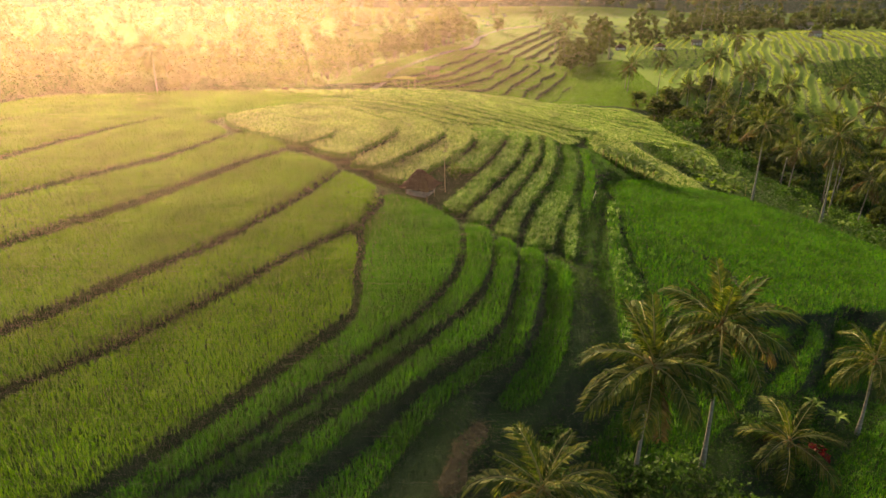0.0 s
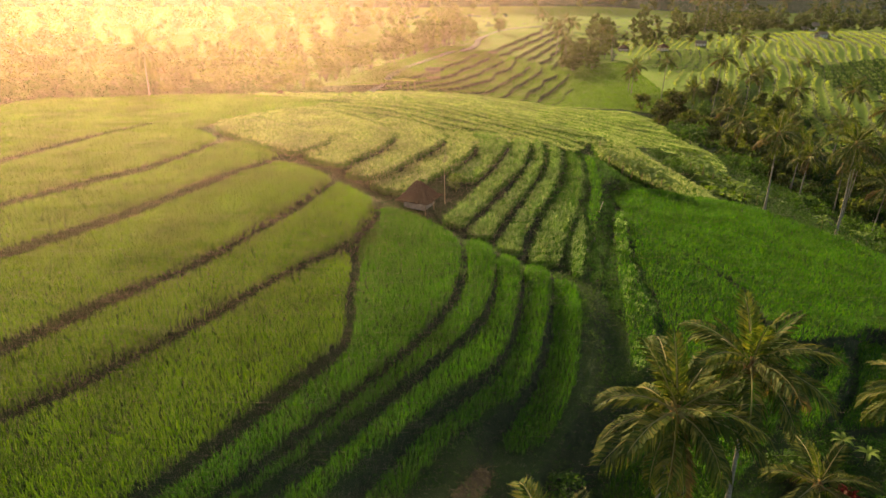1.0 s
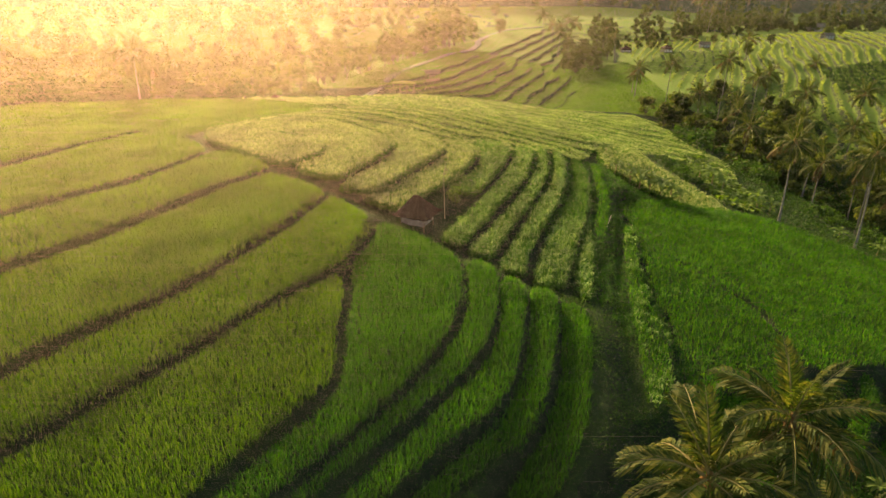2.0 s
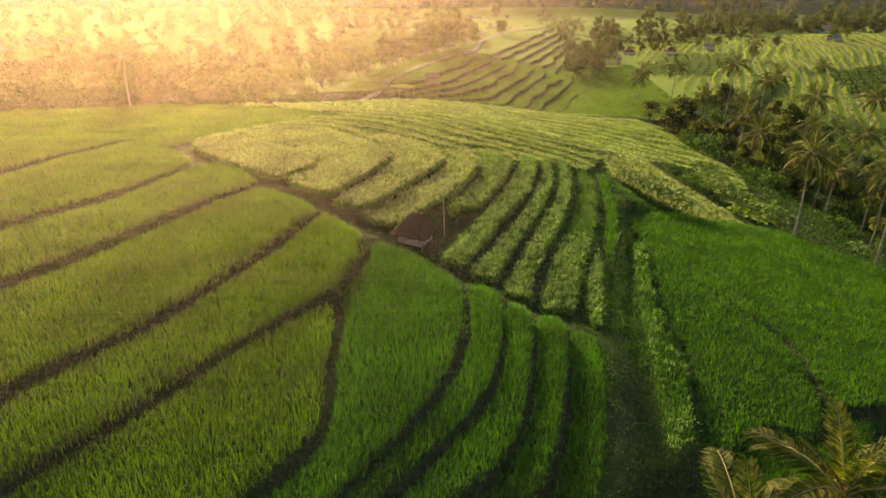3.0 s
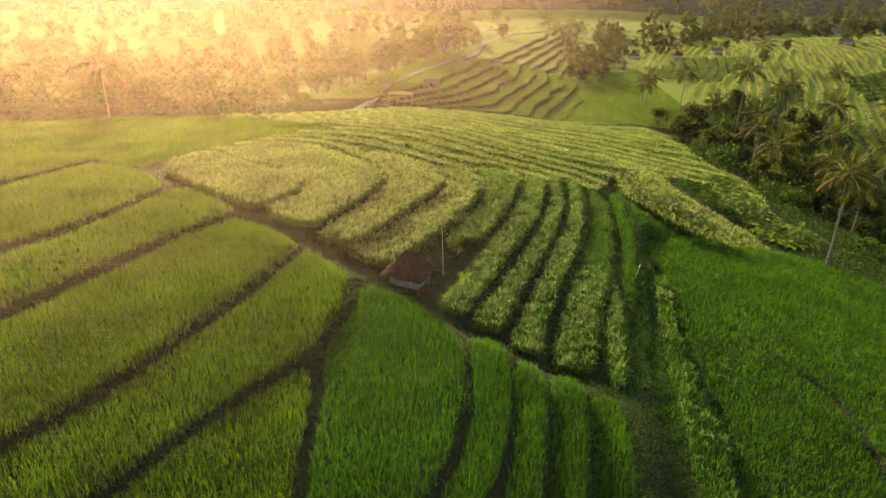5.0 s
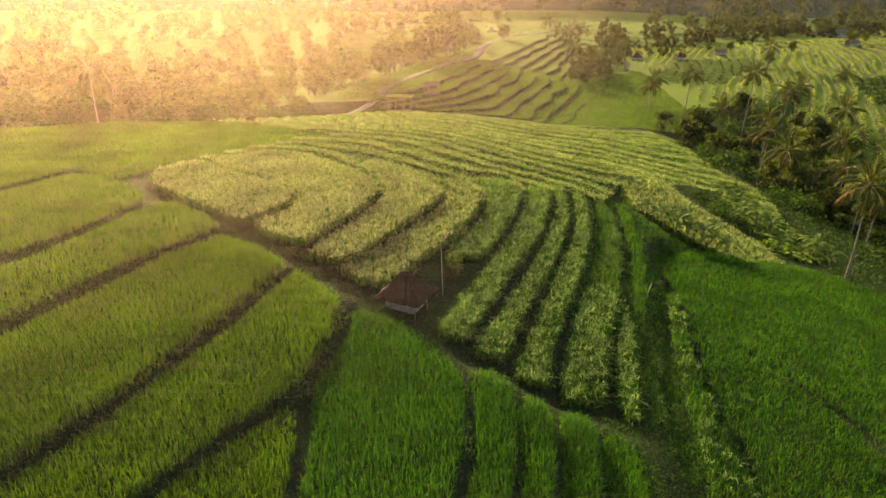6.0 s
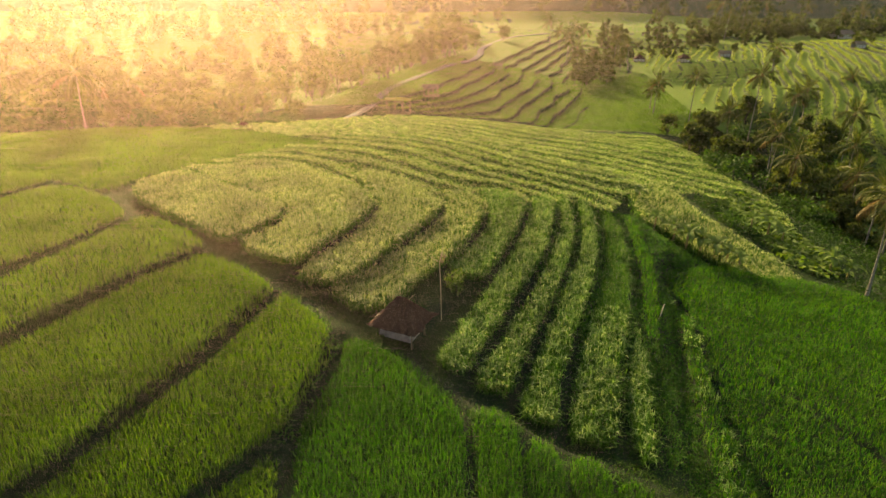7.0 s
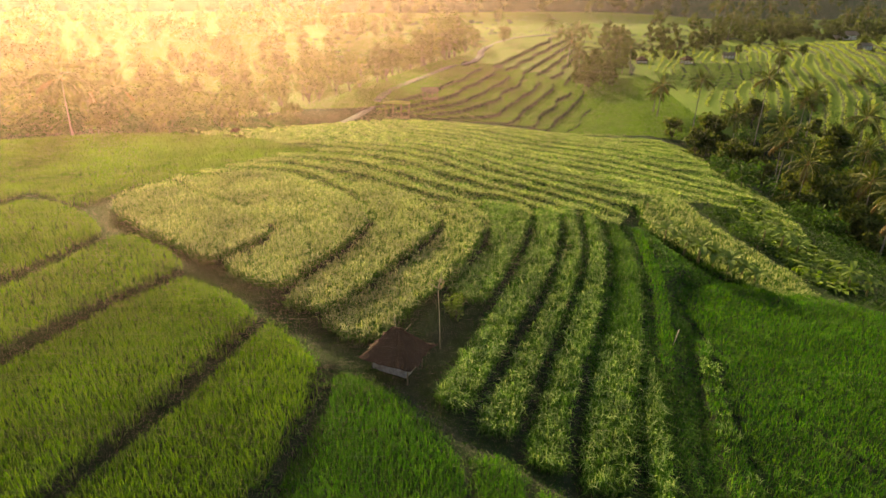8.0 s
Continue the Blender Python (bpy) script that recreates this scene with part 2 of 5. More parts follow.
field("tall", 3.64, -0.004, 0.009, [(-23.5, 69.3), (-21.3, 66.9), (-17.3, 63.7), (-14.7, 61.5), (-13.4, 61.7), (-12.4, 63.2), (-11.5, 65.0), (-11.6, 66.1), (-13.7, 68.9), (-18.3, 71.8), (-21.0, 74.4), (-23.4, 73.6), (-24.6, 71.9)])
field("tall", 3.34, -0.016, 0.006, [(-20.7, 75.2), (-16.2, 71.8), (-13.5, 69.6), (-11.4, 67.5), (-11.0, 65.0), (-11.9, 62.8), (-13.1, 61.3), (-11.4, 59.5), (-8.9, 58.7), (-7.5, 61.5), (-5.9, 65.1), (-5.2, 68.0), (-5.9, 70.5), (-10.0, 75.4), (-13.4, 78.2), (-16.8, 78.4)])
field("tall", 2.61, -0.036, 0.013, [(-8.7, 58.0), (-8.0, 57.3), (-5.8, 57.2), (-4.2, 60.3), (-2.1, 64.5), (-0.2, 68.8), (-0.1, 70.8), (-1.7, 74.2), (-4.7, 77.3), (-7.5, 77.0), (-5.3, 72.0), (-4.6, 69.0), (-5.5, 65.2), (-7.4, 61.0)])
field("tall", 1.86, -0.046, 0.015, [(-6.4, 56.8), (-5.3, 55.5), (-3.8, 55.0), (-2.6, 56.1), (-0.8, 59.6), (1.3, 63.6), (2.9, 68.0), (3.4, 70.7), (2.4, 73.7), (0.1, 75.3), (0.6, 71.7), (0.3, 69.1), (-2.0, 64.1), (-4.2, 60.0), (-5.6, 57.7)])
field("tall", 1.04, -0.053, 0.015, [(1.0, 63.6), (0.8, 61.6), (2.7, 60.9), (4.0, 63.3), (5.2, 66.8), (6.8, 71.8), (7.4, 74.8), (5.9, 77.5), (3.5, 77.2), (4.1, 72.6), (3.6, 68.9), (2.2, 65.0)])
field("tall", 0.45, -0.051, 0.009, [(0.0, 51.7), (0.8, 51.1), (1.7, 51.2), (2.5, 53.3), (3.4, 55.4), (5.0, 59.4), (6.8, 63.6), (8.4, 67.9), (9.6, 73.3), (10.1, 77.7), (8.4, 77.5), (7.9, 74.3), (6.7, 69.7), (4.9, 64.1), (3.1, 59.5), (1.6, 55.7), (0.5, 53.0)])
field("tall", -0.13, -0.054, 0.008, [(2.1, 50.4), (2.9, 49.8), (3.8, 50.0), (4.6, 52.5), (5.5, 55.0), (7.0, 58.7), (8.6, 63.1), (10.6, 69.2), (11.5, 74.7), (11.8, 79.2), (11.1, 79.1), (10.6, 74.6), (9.3, 69.0), (7.5, 63.6), (5.4, 58.5), (3.7, 54.4)])
field("tall", -0.65, -0.063, 0.009, [(4.3, 49.0), (4.9, 48.2), (5.9, 48.0), (6.4, 50.5), (7.2, 53.2), (9.0, 58.2), (10.9, 63.2), (12.4, 68.4), (13.6, 74.8), (13.8, 79.9), (13.0, 79.8), (12.3, 73.5), (11.0, 68.2), (8.9, 62.2), (7.1, 57.4), (5.4, 52.6)])
field("tall", -1.36, -0.066, 0.009, [(6.7, 47.8), (7.7, 47.3), (8.8, 47.5), (9.7, 50.2), (11.1, 54.8), (13.0, 60.8), (14.7, 67.1), (15.9, 74.1), (16.0, 78.3), (15.3, 79.5), (14.2, 72.8), (12.7, 66.8), (10.9, 61.2), (8.8, 55.6), (7.6, 51.3)])
field("tall", -1.79, -0.020, -0.008, [(10.3, 49.9), (10.0, 47.7), (10.3, 46.4), (10.9, 47.7), (11.9, 51.6), (12.7, 54.9), (13.0, 57.3), (12.9, 58.2), (11.7, 55.3), (10.9, 52.4)])
field("young", -2.86, -0.031, 0.010, [(15.9, 57.6), (14.7, 51.9), (13.4, 45.7), (12.5, 39.9), (11.7, 35.9), (13.4, 36.2), (14.5, 39.9), (15.3, 43.3), (15.4, 47.2), (16.0, 51.9), (17.6, 59.9), (17.2, 62.2)])
field("young", -2.2, -0.03, 0.0, [(13.6, 58.8), (14.6, 58.4), (16.6, 66), (17.9, 73), (18.2, 78.5), (17.3, 78.6), (16.6, 73), (15.4, 66)])
field("young", -4.79, -0.131, -0.011, [(18.3, 62.5), (19.3, 57.7), (21.9, 52.7), (24.1, 47.8), (23.6, 41.0), (27.8, 41.6), (33.0, 43.3), (39.5, 45.5), (45.5, 55.5), (43.0, 60.8), (40.6, 64.4), (37.6, 68.0), (34.6, 70.8), (29.5, 72.3), (25.0, 72.8), (20.6, 70.8), (18.1, 67.5)])
field("young", -3.66, -0.062, 0.038, [(16.9, 55.3), (16.2, 49.5), (16.3, 45.5), (15.3, 41.4), (14.2, 36.2), (16.7, 36.8), (20.5, 37.5), (22.5, 40.4), (23.3, 42.8), (23.8, 47.3), (22.0, 51.9), (19.4, 56.9), (18.1, 60.9)])
field("young", -4.48, -0.058, 0.038, [(9.1, 25.8), (11.6, 26.1), (14.5, 27.4), (19.0, 31.9), (21.4, 35.5), (20.9, 38.1), (17.9, 38.6), (14.0, 35.0), (10.1, 29.8), (7.8, 26.7)])
field("young", -6.44, -0.011, 0.031, [(18.6, 22.8), (19.9, 25.6), (22.9, 28.6), (27.7, 31.8), (33.2, 32.9), (31.3, 28.0), (27.5, 24.0), (23.0, 21.5)])
field("tall", -4.17, -0.207, 0.041, [(19.5, 80.7), (21.3, 78.0), (23.6, 74.7), (25.7, 72.5), (28.3, 71.8), (31.8, 72.9), (31.8, 74.8), (29.8, 80.4), (27.4, 85.7), (25.9, 91.7), (20.6, 88.5)])
field("veg", -7.66, -0.201, -0.056, [(38.3, 104.4), (34.1, 92.0), (34.1, 84.2), (33.6, 77.0), (38.4, 77.9), (39.5, 85.3), (40.2, 93.5), (42.5, 105.9)])
field("young", -4.44, -0.06, 0.05, [(21.9, 38.5), (24.9, 40.2), (24.8, 38.8), (20.9, 34.9), (18.1, 33.3), (18.9, 35.7)])
field("young", -4.95, -0.06, 0.05, [(27.5, 41.3), (28.2, 41.0), (27.2, 38.4), (24.9, 35.7), (22.4, 32.9), (20.1, 32.7), (21.3, 34.0), (24.6, 37.1), (26.4, 39.4)])
field("young", -6.25, -0.06, 0.05, [(30.9, 43.3), (33.2, 43.1), (32.6, 39.4), (29.3, 35.4), (26.5, 34.4), (24.6, 34.4), (27.1, 37.3), (29.5, 40.6)])


def plane(f, x, y):
    return f["level"] + f["slope"][0] * (x - f["mid"][0]) + f["slope"][1] * (y - f["mid"][1])


def inside(loop, x, y):
    odd = np.zeros(len(x), bool)
    for (x0, y0), (x1, y1) in zip(loop, np.roll(loop, -1, 0)):
        if y0 == y1:
            continue
        odd ^= ((y0 > y) != (y1 > y)) & (x < (x1 - x0) * (y - y0) / (y1 - y0) + x0)
    return odd


def edge_gap(loop, x, y):
    best = np.full(len(x), 1e9)
    for (x0, y0), (x1, y1) in zip(loop, np.roll(loop, -1, 0)):
        dx, dy = x1 - x0, y1 - y0
        s = np.clip(((x - x0) * dx + (y - y0) * dy) / (dx * dx + dy * dy + 1e-9), 0, 1)
        best = np.minimum(best, (x - x0 - s * dx) ** 2 + (y - y0 - s * dy) ** 2)
    return np.sqrt(best)


def ease(a, b, v):
    s = np.clip((v - a) / (b - a), 0, 1)
    return s * s * (3 - 2 * s)


def waves(x, y, size, seed=0.0):
    """Smooth irregular swells between about -1 and 1."""
    u, v = x / size, y / size
    return (np.sin(1.7 * u + 0.9 * v + seed) + np.sin(-0.8 * u + 1.9 * v + 2.1 * seed + np.sin(0.7 * u - seed))
            + np.sin(2.9 * u - 1.3 * v + 0.5 * seed + np.sin(1.1 * v))) / 3


SWELL = (1.562, -2.652, -10.735, -4.495, 2.541, 3.235, -7.37, 5.772, 0.458, 0.338, -2.331, -8.549, -0.808, 4.882, 0.676,
         1.13, -6.825, 6.356, 4.271, -1.796, 0.374)


def spur(x, y):
    """The broad spur that carries the near terraces."""
    u, v = np.clip(x, -50, 42) / 50, (np.clip(y, 14, 152) - 80) / 70
    powers = [(i, j) for i in range(6) for j in range(6) if i + j <= 5]
    z = sum(c * u ** i * v ** j for c, (i, j) in zip(SWELL, powers))
    return z - 0.38 * np.clip(x - 42, 0, 18) + 1.5 * ease(106, 134, y) * ease(-30, -5, x)


def knoll(x, y, at, size, high):
    return high * np.exp(-((x - at[0]) / size[0]) ** 2 - ((y - at[1]) / size[1]) ** 2)


def valley(x, y):
    """The country beyond the spur: valley floor, gully, right-hand hillside, far plain and slopes."""
    z = -12.4 + 0.7 * waves(x, y, 60, 1.0)
    z = z + knoll(x, y, (150, 185), (95, 95), 10.8)
    z = z + knoll(x, y, (56, 112), (15, 48), -2.6)
    z = z + knoll(x, y, (46, 168), (22, 34), -1.8)
    z = z + 5.2 * ease(238, 300, y) * (1 - 0.6 * ease(80, 150, x))
    return z + 0.3 * np.clip(y - 352, 0, 800) + 0.12 * np.clip(np.abs(x) - 260, 0, 800)


def along_road(x, y):
    """Distance across the terraced hill, counted from near its crest line to the right; the road runs at about -8."""
    return x - 0.4 * (y - 170) + 0.06 * np.clip(166 - y, 0, 22) ** 2 * (1 - ease(0, 14, x))


def round_hill(x, y):
    """The terraced hill in the middle distance: nearly level by the road, falling away on both sides."""
    u = along_road(x, y)
    z = -4.9 - 0.215 * np.clip(u, 0, None) + 0.03 * np.clip(-u, 0, 11) - 0.3 * np.clip(-13 - u, 0, None)
    return z - 0.9 * ease(188, 204, y) * ease(-2, 12, x) - 0.05 * np.clip(y - 215, 0, None) * ease(4, 30, u)


def terraced(z, x, y, step, wobble, size=9.0):
    """Stepped height, which places lie on a level tread, and the place between one step and the next."""
    q = (z + wobble * waves(x, y, size, 3.0)) / step
    k = np.floor(q)
    f = q - k
    return (k + ease(0.88, 0.99, f)) * step, f < 0.88, f


def row_blocks(x, y):
    """Place across each level row, and where the two blocks of such rows lie on the hillside."""
    q = (y + 0.3 * x + 0.5 * waves(x, y, 9, 1.0)) / 3.6
    block = inside(np.array([(55, 194), (71, 217), (88, 206), (82, 193), (69, 180)]), x, y)
    block |= inside(np.array([(92, 166), (104, 170), (128, 168), (130, 138), (98, 134), (88, 150)]), x, y)
    return q - np.floor(q), block


def hillside(x, y):
    """Long strips up the right-hand hillside, each a level tread behind a bund, with level rows on two blocks of it."""
    q = (x - 0.4 * (y - 170) + 1.5 * waves(x, y, 11, 3.0) + 0.5 * waves(x, y, 4, 7.0)) / 2.9
    f = q - np.floor(q)
    step = 0.75 * (0.45 - np.minimum(f / 0.8, (1 - f) / 0.2))
    f2, block = row_blocks(x, y)
    ridge = 0.8 * (np.minimum(f2 / 0.7, (1 - f2) / 0.3) - 0.5)
    return valley(x, y) + np.where(block, ridge, step), f < 0.82, f, block


def base(x, y):
    """Height of the open ground, and where far crops stand on it."""
    far = ease(138, 165, y)
    far = np.maximum(far, ease(50, 85, x))
    far = np.maximum(far, ease(75, 120, -x))
    h = valley(x, y)
    t, tread, _ = terraced(h, x, y, 0.7, 0.35)
    on = 0.85 * ease(200, 225, y) * (1 - ease(330, 352, y)) * (1 - ease(30, 60, -x))
    strip, flat, _, _ = hillside(x, y)
    right = ease(58, 66, x) * ease(100, 118, y) * (1 - ease(235, 262, y))
    wet = h > -10.6
    h = h + (t - h) * on * (1 - right) + (strip - h) * right
    tread = np.where(right > 0.5, flat, tread | (on < 0.2)) & (wet | (y > 150) | (x < 30))
    hill = round_hill(x, y)
    step, level, _ = terraced(hill, x, y, 0.84, 0.18, 4.0)
    on_hill = ease(-1.0, 0.6, hill - h) * ease(140, 152, y) * (1 - ease(268, 300, y))
    h = h + (np.maximum(step, h - 0.4) - h) * on_hill
    tread = np.where(on_hill > 0.5, level, tread)
    s = spur(x, y)
    return s * (1 - far) + h * far, np.where(far > 0.6, tread & (y < 358), False)


def land(x, y):
    """Ground height with the near terraces cut into it; also a mask of far crop land."""
    ground, crop_land = base(x, y)
    weight = np.full(len(x), 1 / 3.0 ** 3)
    total = (ground - 0.75) * weight
    fixed = np.full(len(x), np.nan)
    for f in FIELDS:
        lo, hi = f["loop"].min(0) - 4, f["loop"].max(0) + 4
        near = np.nonzero((x > lo[0]) & (x < hi[0]) & (y > lo[1]) & (y < hi[1]))[0]
        if not len(near):
            continue
        xn, yn = x[near], y[near]
        z = plane(f, xn, yn) - HEIGHTS[f["crop"]]
        inn, d = inside(f["loop"], xn, yn), edge_gap(f["loop"], xn, yn)
        fixed[near[inn]] = z[inn]
        w = 1 / (d + 0.2) ** 3 * (1 - ease(2.5, 4.0, d))
        total[near] += z * w
        weight[near] += w
    open_z = total / weight - 0.12 - 0.3 * ease(13, 16, x) * (1 - ease(26, 32, x)) * ease(30, 38, y) * (1 - ease(64, 74, y)) + 0.06 * waves(x, y, 0.8, 2.0)
    z = np.where(np.isnan(fixed), open_z, fixed)
    return z, crop_land & np.isnan(fixed), ~np.isnan(fixed)


def spread(a, b, step):
    return list(np.arange(a, b, step))


def growing(a, b, step, factor):
    out = [a]
    while out[-1] < b:
        step *= factor
        out.append(out[-1] + step)
    return out


XS = np.array([-v for v in reversed(growing(58, 900, 0.6, 1.12))] + spread(-57.6, 46, 0.42) + spread(46, 74, 0.8) + spread(74, 128, 0.5) + spread(128, 170, 0.8) + growing(170, 900, 0.8, 1.12))
YS = np.array([-v for v in reversed(growing(20, 300, 4, 1.3))] + spread(-18, 14, 1.0) + spread(14, 92, 0.42) + spread(92, 260, 0.8) + growing(260, 1100, 0.9, 1.09))


def build_ground():
    gx, gy = np.meshgrid(XS, YS)
    z, crop_land, planted = land(gx.ravel(), gy.ravel())
    w, h = len(XS), len(YS)
    verts = np.stack([gx.ravel(), gy.ravel(), z], 1)
    i = (np.arange(h - 1)[:, None] * w + np.arange(w - 1)[None]).ravel()
    quads = np.stack([i, i + 1, i + w + 1, i + w], 1)
    me = bpy.data.meshes.new("ground")
    fill(me, verts, quads)
    for m in (TURF, PADDY, WOODS):
        me.materials.append(m)
    far = verts[i, 1] > 360
    me.polygons.foreach_set("material_index", np.where(far, 2, np.where(crop_land[i], 1, 0)).astype(np.int32))
    me.polygons.foreach_set("use_smooth", np.ones(len(quads), bool))
    ob = new("ground", me)
    tagged(ob, "terraced green valley ground with turf banks and earth paths", "ground", kind="structure")
    return z.reshape(h, w)


def fill(me, verts, faces):
    """Fast mesh from arrays of corners and of faces with equal corner counts."""
    n, k = faces.shape
    me.vertices.add(len(verts))
    me.vertices.foreach_set("co", np.ascontiguousarray(verts, np.float32).ravel())
    me.loops.add(n * k)
    me.loops.foreach_set("vertex_index", np.ascontiguousarray(faces, np.int32).ravel())
    me.polygons.add(n)
    me.polygons.foreach_set("loop_start", np.arange(0, n * k, k, dtype=np.int32))
    me.update(calc_edges=True)


GZ = build_ground()


def ground_at(x, y):
    x, y = np.atleast_1d(np.asarray(x, float)), np.atleast_1d(np.asarray(y, float))
    i = np.clip(np.searchsorted(XS, x) - 1, 0, len(XS) - 2)
    j = np.clip(np.searchsorted(YS, y) - 1, 0, len(YS) - 2)
    s, t = (x - XS[i]) / (XS[i + 1] - XS[i]), (y - YS[j]) / (YS[j + 1] - YS[j])
    return (GZ[j, i] * (1 - s) + GZ[j, i + 1] * s) * (1 - t) + (GZ[j + 1, i] * (1 - s) + GZ[j + 1, i + 1] * s) * t


def gz(x, y):
    return float(ground_at(x, y)[0])


# ---- crops ----
RNG = np.random.default_rng(7)


def blades(at, count, high, lean, width, arch=0.35, jitter=0.06, vary=(0.72, 1.12)):
    """Bent kite-shaped leaves in tufts at the given places; high: one height per tuft."""
    n = len(at) * count
    root = np.repeat(at, count, 0) + np.c_[RNG.normal(0, jitter, (n, 2)), np.zeros(n)]
    h = np.repeat(high, count) * RNG.uniform(*vary, n)
    turn = RNG.uniform(0, 2 * np.pi, n)
    out = np.c_[np.cos(turn), np.sin(turn)]
    side = np.c_[-out[:, 1], out[:, 0]]
    tilt = np.abs(RNG.normal(lean, lean * 0.5, n))
    w = width * RNG.uniform(0.7, 1.3, n)
    mid = root + np.c_[out * (tilt * h * 0.35)[:, None], h * 0.62]
    tip = root + np.c_[out * (tilt * h * (0.8 + arch))[:, None], h * (1 - arch * tilt)]
    s3 = np.c_[side * w[:, None], np.zeros(n)]
    verts = np.stack([root, mid + s3, tip, mid - s3], 1).reshape(-1, 3)
    faces = np.arange(n * 4).reshape(n, 4)
    return verts, faces


def bushes(at, count, top, leaf, jitter):
    """A dense stand of small turned leaves, thickest towards its top."""
    n = len(at) * count
    c = np.repeat(at, count, 0) + np.c_[RNG.normal(0, jitter, (n, 2)), np.zeros(n)]
    c[:, 2] += np.repeat(top, count) * (1 - 0.65 * RNG.uniform(0, 1, n) ** 1.8)
    d = RNG.normal(size=(n, 3)) * np.array((1, 1, 0.55))
    d /= np.linalg.norm(d, axis=1)[:, None]
    w = np.cross(d, RNG.normal(size=(n, 3)))
    w /= np.linalg.norm(w, axis=1)[:, None]
    s = leaf * RNG.uniform(0.6, 1.4, n)[:, None]
    v = np.stack([c - d * s, c + w * s * 0.42, c + d * s, c - w * s * 0.42], 1).reshape(-1, 3)
    return v, np.arange(n * 4).reshape(n, 4)


def stuff(name, verts, faces, material, label, category, group=""):
    me = bpy.data.meshes.new(name)
    fill(me, verts, faces)
    me.materials.append(material)
    return tagged(new(name, me), label, category, group, "stuff")


CROPS = {
    "rice": ("rice_crop", RICE, "dense yellow-green rice growing on a level terrace", "rice"),
    "deep": ("rice_crop", DEEP, "deep green rice on a narrow curving terrace strip", "rice"),
    "young": ("young_rice_crop", YOUNG, "fresh green rice with weeds on a sloping field", "rice"),
    "tall": ("tall_crop", TALL, "tall pale-tipped green crop in a narrow terrace strip", "crop"),
    "veg": ("vegetable_crop", VEG, "bushy dark green vegetables in rows on a slope", "vegetables"),
}


def plant(f):
    name, material, label, category = CROPS[f["crop"]]
    lo, hi = f["loop"].min(0), f["loop"].max(0)
    dist = f["mid"][1]
    step = 0.18 if dist < 45 else 0.24 if dist < 70 else 0.34 if dist < 88 else 0.5
    if f["crop"] == "veg":
        step *= 2.0
    x, y = np.meshgrid(np.arange(lo[0] - 0.3, hi[0] + 0.3, step), np.arange(lo[1] - 0.3, hi[1] + 0.3, step))
    x, y = x.ravel() + RNG.uniform(-0.4, 0.4, x.size) * step, y.ravel() + RNG.uniform(-0.4, 0.4, x.size) * step
    ok = inside(f["loop"], x, y) & (np.abs(x) < 0.8 * y + 14)
    if f["crop"] in ("rice", "deep"):
        ok |= (edge_gap(f["loop"], x, y) < 0.1) & (np.abs(x) < 0.8 * y + 14)
    if f["crop"] in ("rice", "deep"):
        for o in FIELDS:
            if o is not f and o["crop"] in ("rice", "deep") and o["level"] > f["level"]:
                wide = (0.62 if o["crop"] == "rice" else 0.12) + 0.2 * waves(x, y, 2.2, 3.0)
                ok &= (edge_gap(o["loop"], x, y) > wide) & ~inside(o["loop"], x, y)
    if f["crop"] == "young":
        ok &= edge_gap(f["loop"], x, y) > 0.06
    if f["crop"] == "tall":
        ok &= edge_gap(f["loop"], x, y) > 0.06
    x, y = x[ok], y[ok]
    at = np.c_[x, y, ground_at(x, y) - 0.02]
    top = HEIGHTS[f["crop"]] * (1 + 0.10 * waves(x, y, 1.6, 1.0) + 0.06 * waves(x, y, 0.5, 4.0))
    big = step / 0.19
    if f["crop"] in ("rice", "deep", "young"):
        v, q = blades(at, 6, top * 1.05, 0.34, 0.014 * big, 0.3, 0.05 * big)
    elif f["crop"] == "tall":
        v, q = blades(at, 13, top * 1.0, 0.42, 0.018 * big, 0.55, 0.1 * big, (0.45, 1.0))
    else:
        v, q = blades(at, 16, top, 0.9, 0.05 * big, 0.5, 0.10 * big)
    stuff(name, v, q, material, label, category, "terrace fields")
    if f["crop"] == "tall":
        thick = 0.9 - 0.35 * ease(-6, 4, x) * (1 - ease(18, 20, x))
        if f["level"] == -1.36:
            thick = thick * (1 - ease(57, 62, y))
        head = RNG.uniform(0, 1, len(at)) < thick
        # left and far-right strips take the tip colour with haze mixed in
        crop_tips(at[head], top[head], 0.054, HAZY_TIPS if f["mid"][0] < 1 or f["mid"][0] > 20 else TIPS)
    if f["level"] == -2.86:
        tuft = RNG.uniform(0, 1, len(at)) < 0.16 + 0.2 * waves(x, y, 1.5, 3.0)
        crop_tips(at[tuft], top[tuft] * 1.5)


def crop_tips(at, top, leaf=0.054, material=None):
    """Pale flowering heads that stand on the taller crop."""
    pick = RNG.uniform(0, 1, len(at)) < 0.95
    v, q = blades(at[pick] + np.c_[np.zeros((pick.sum(), 2)), top[pick] * 0.52], 6, top[pick] * 0.52, 0.5, 0.36 * leaf, 0.6, 1.8 * leaf)
    stuff("crop_tips", v, q, material or TIPS, "pale flowering heads over a tall green crop", "crop", "terrace fields")


for f in FIELDS:
    plant(f)


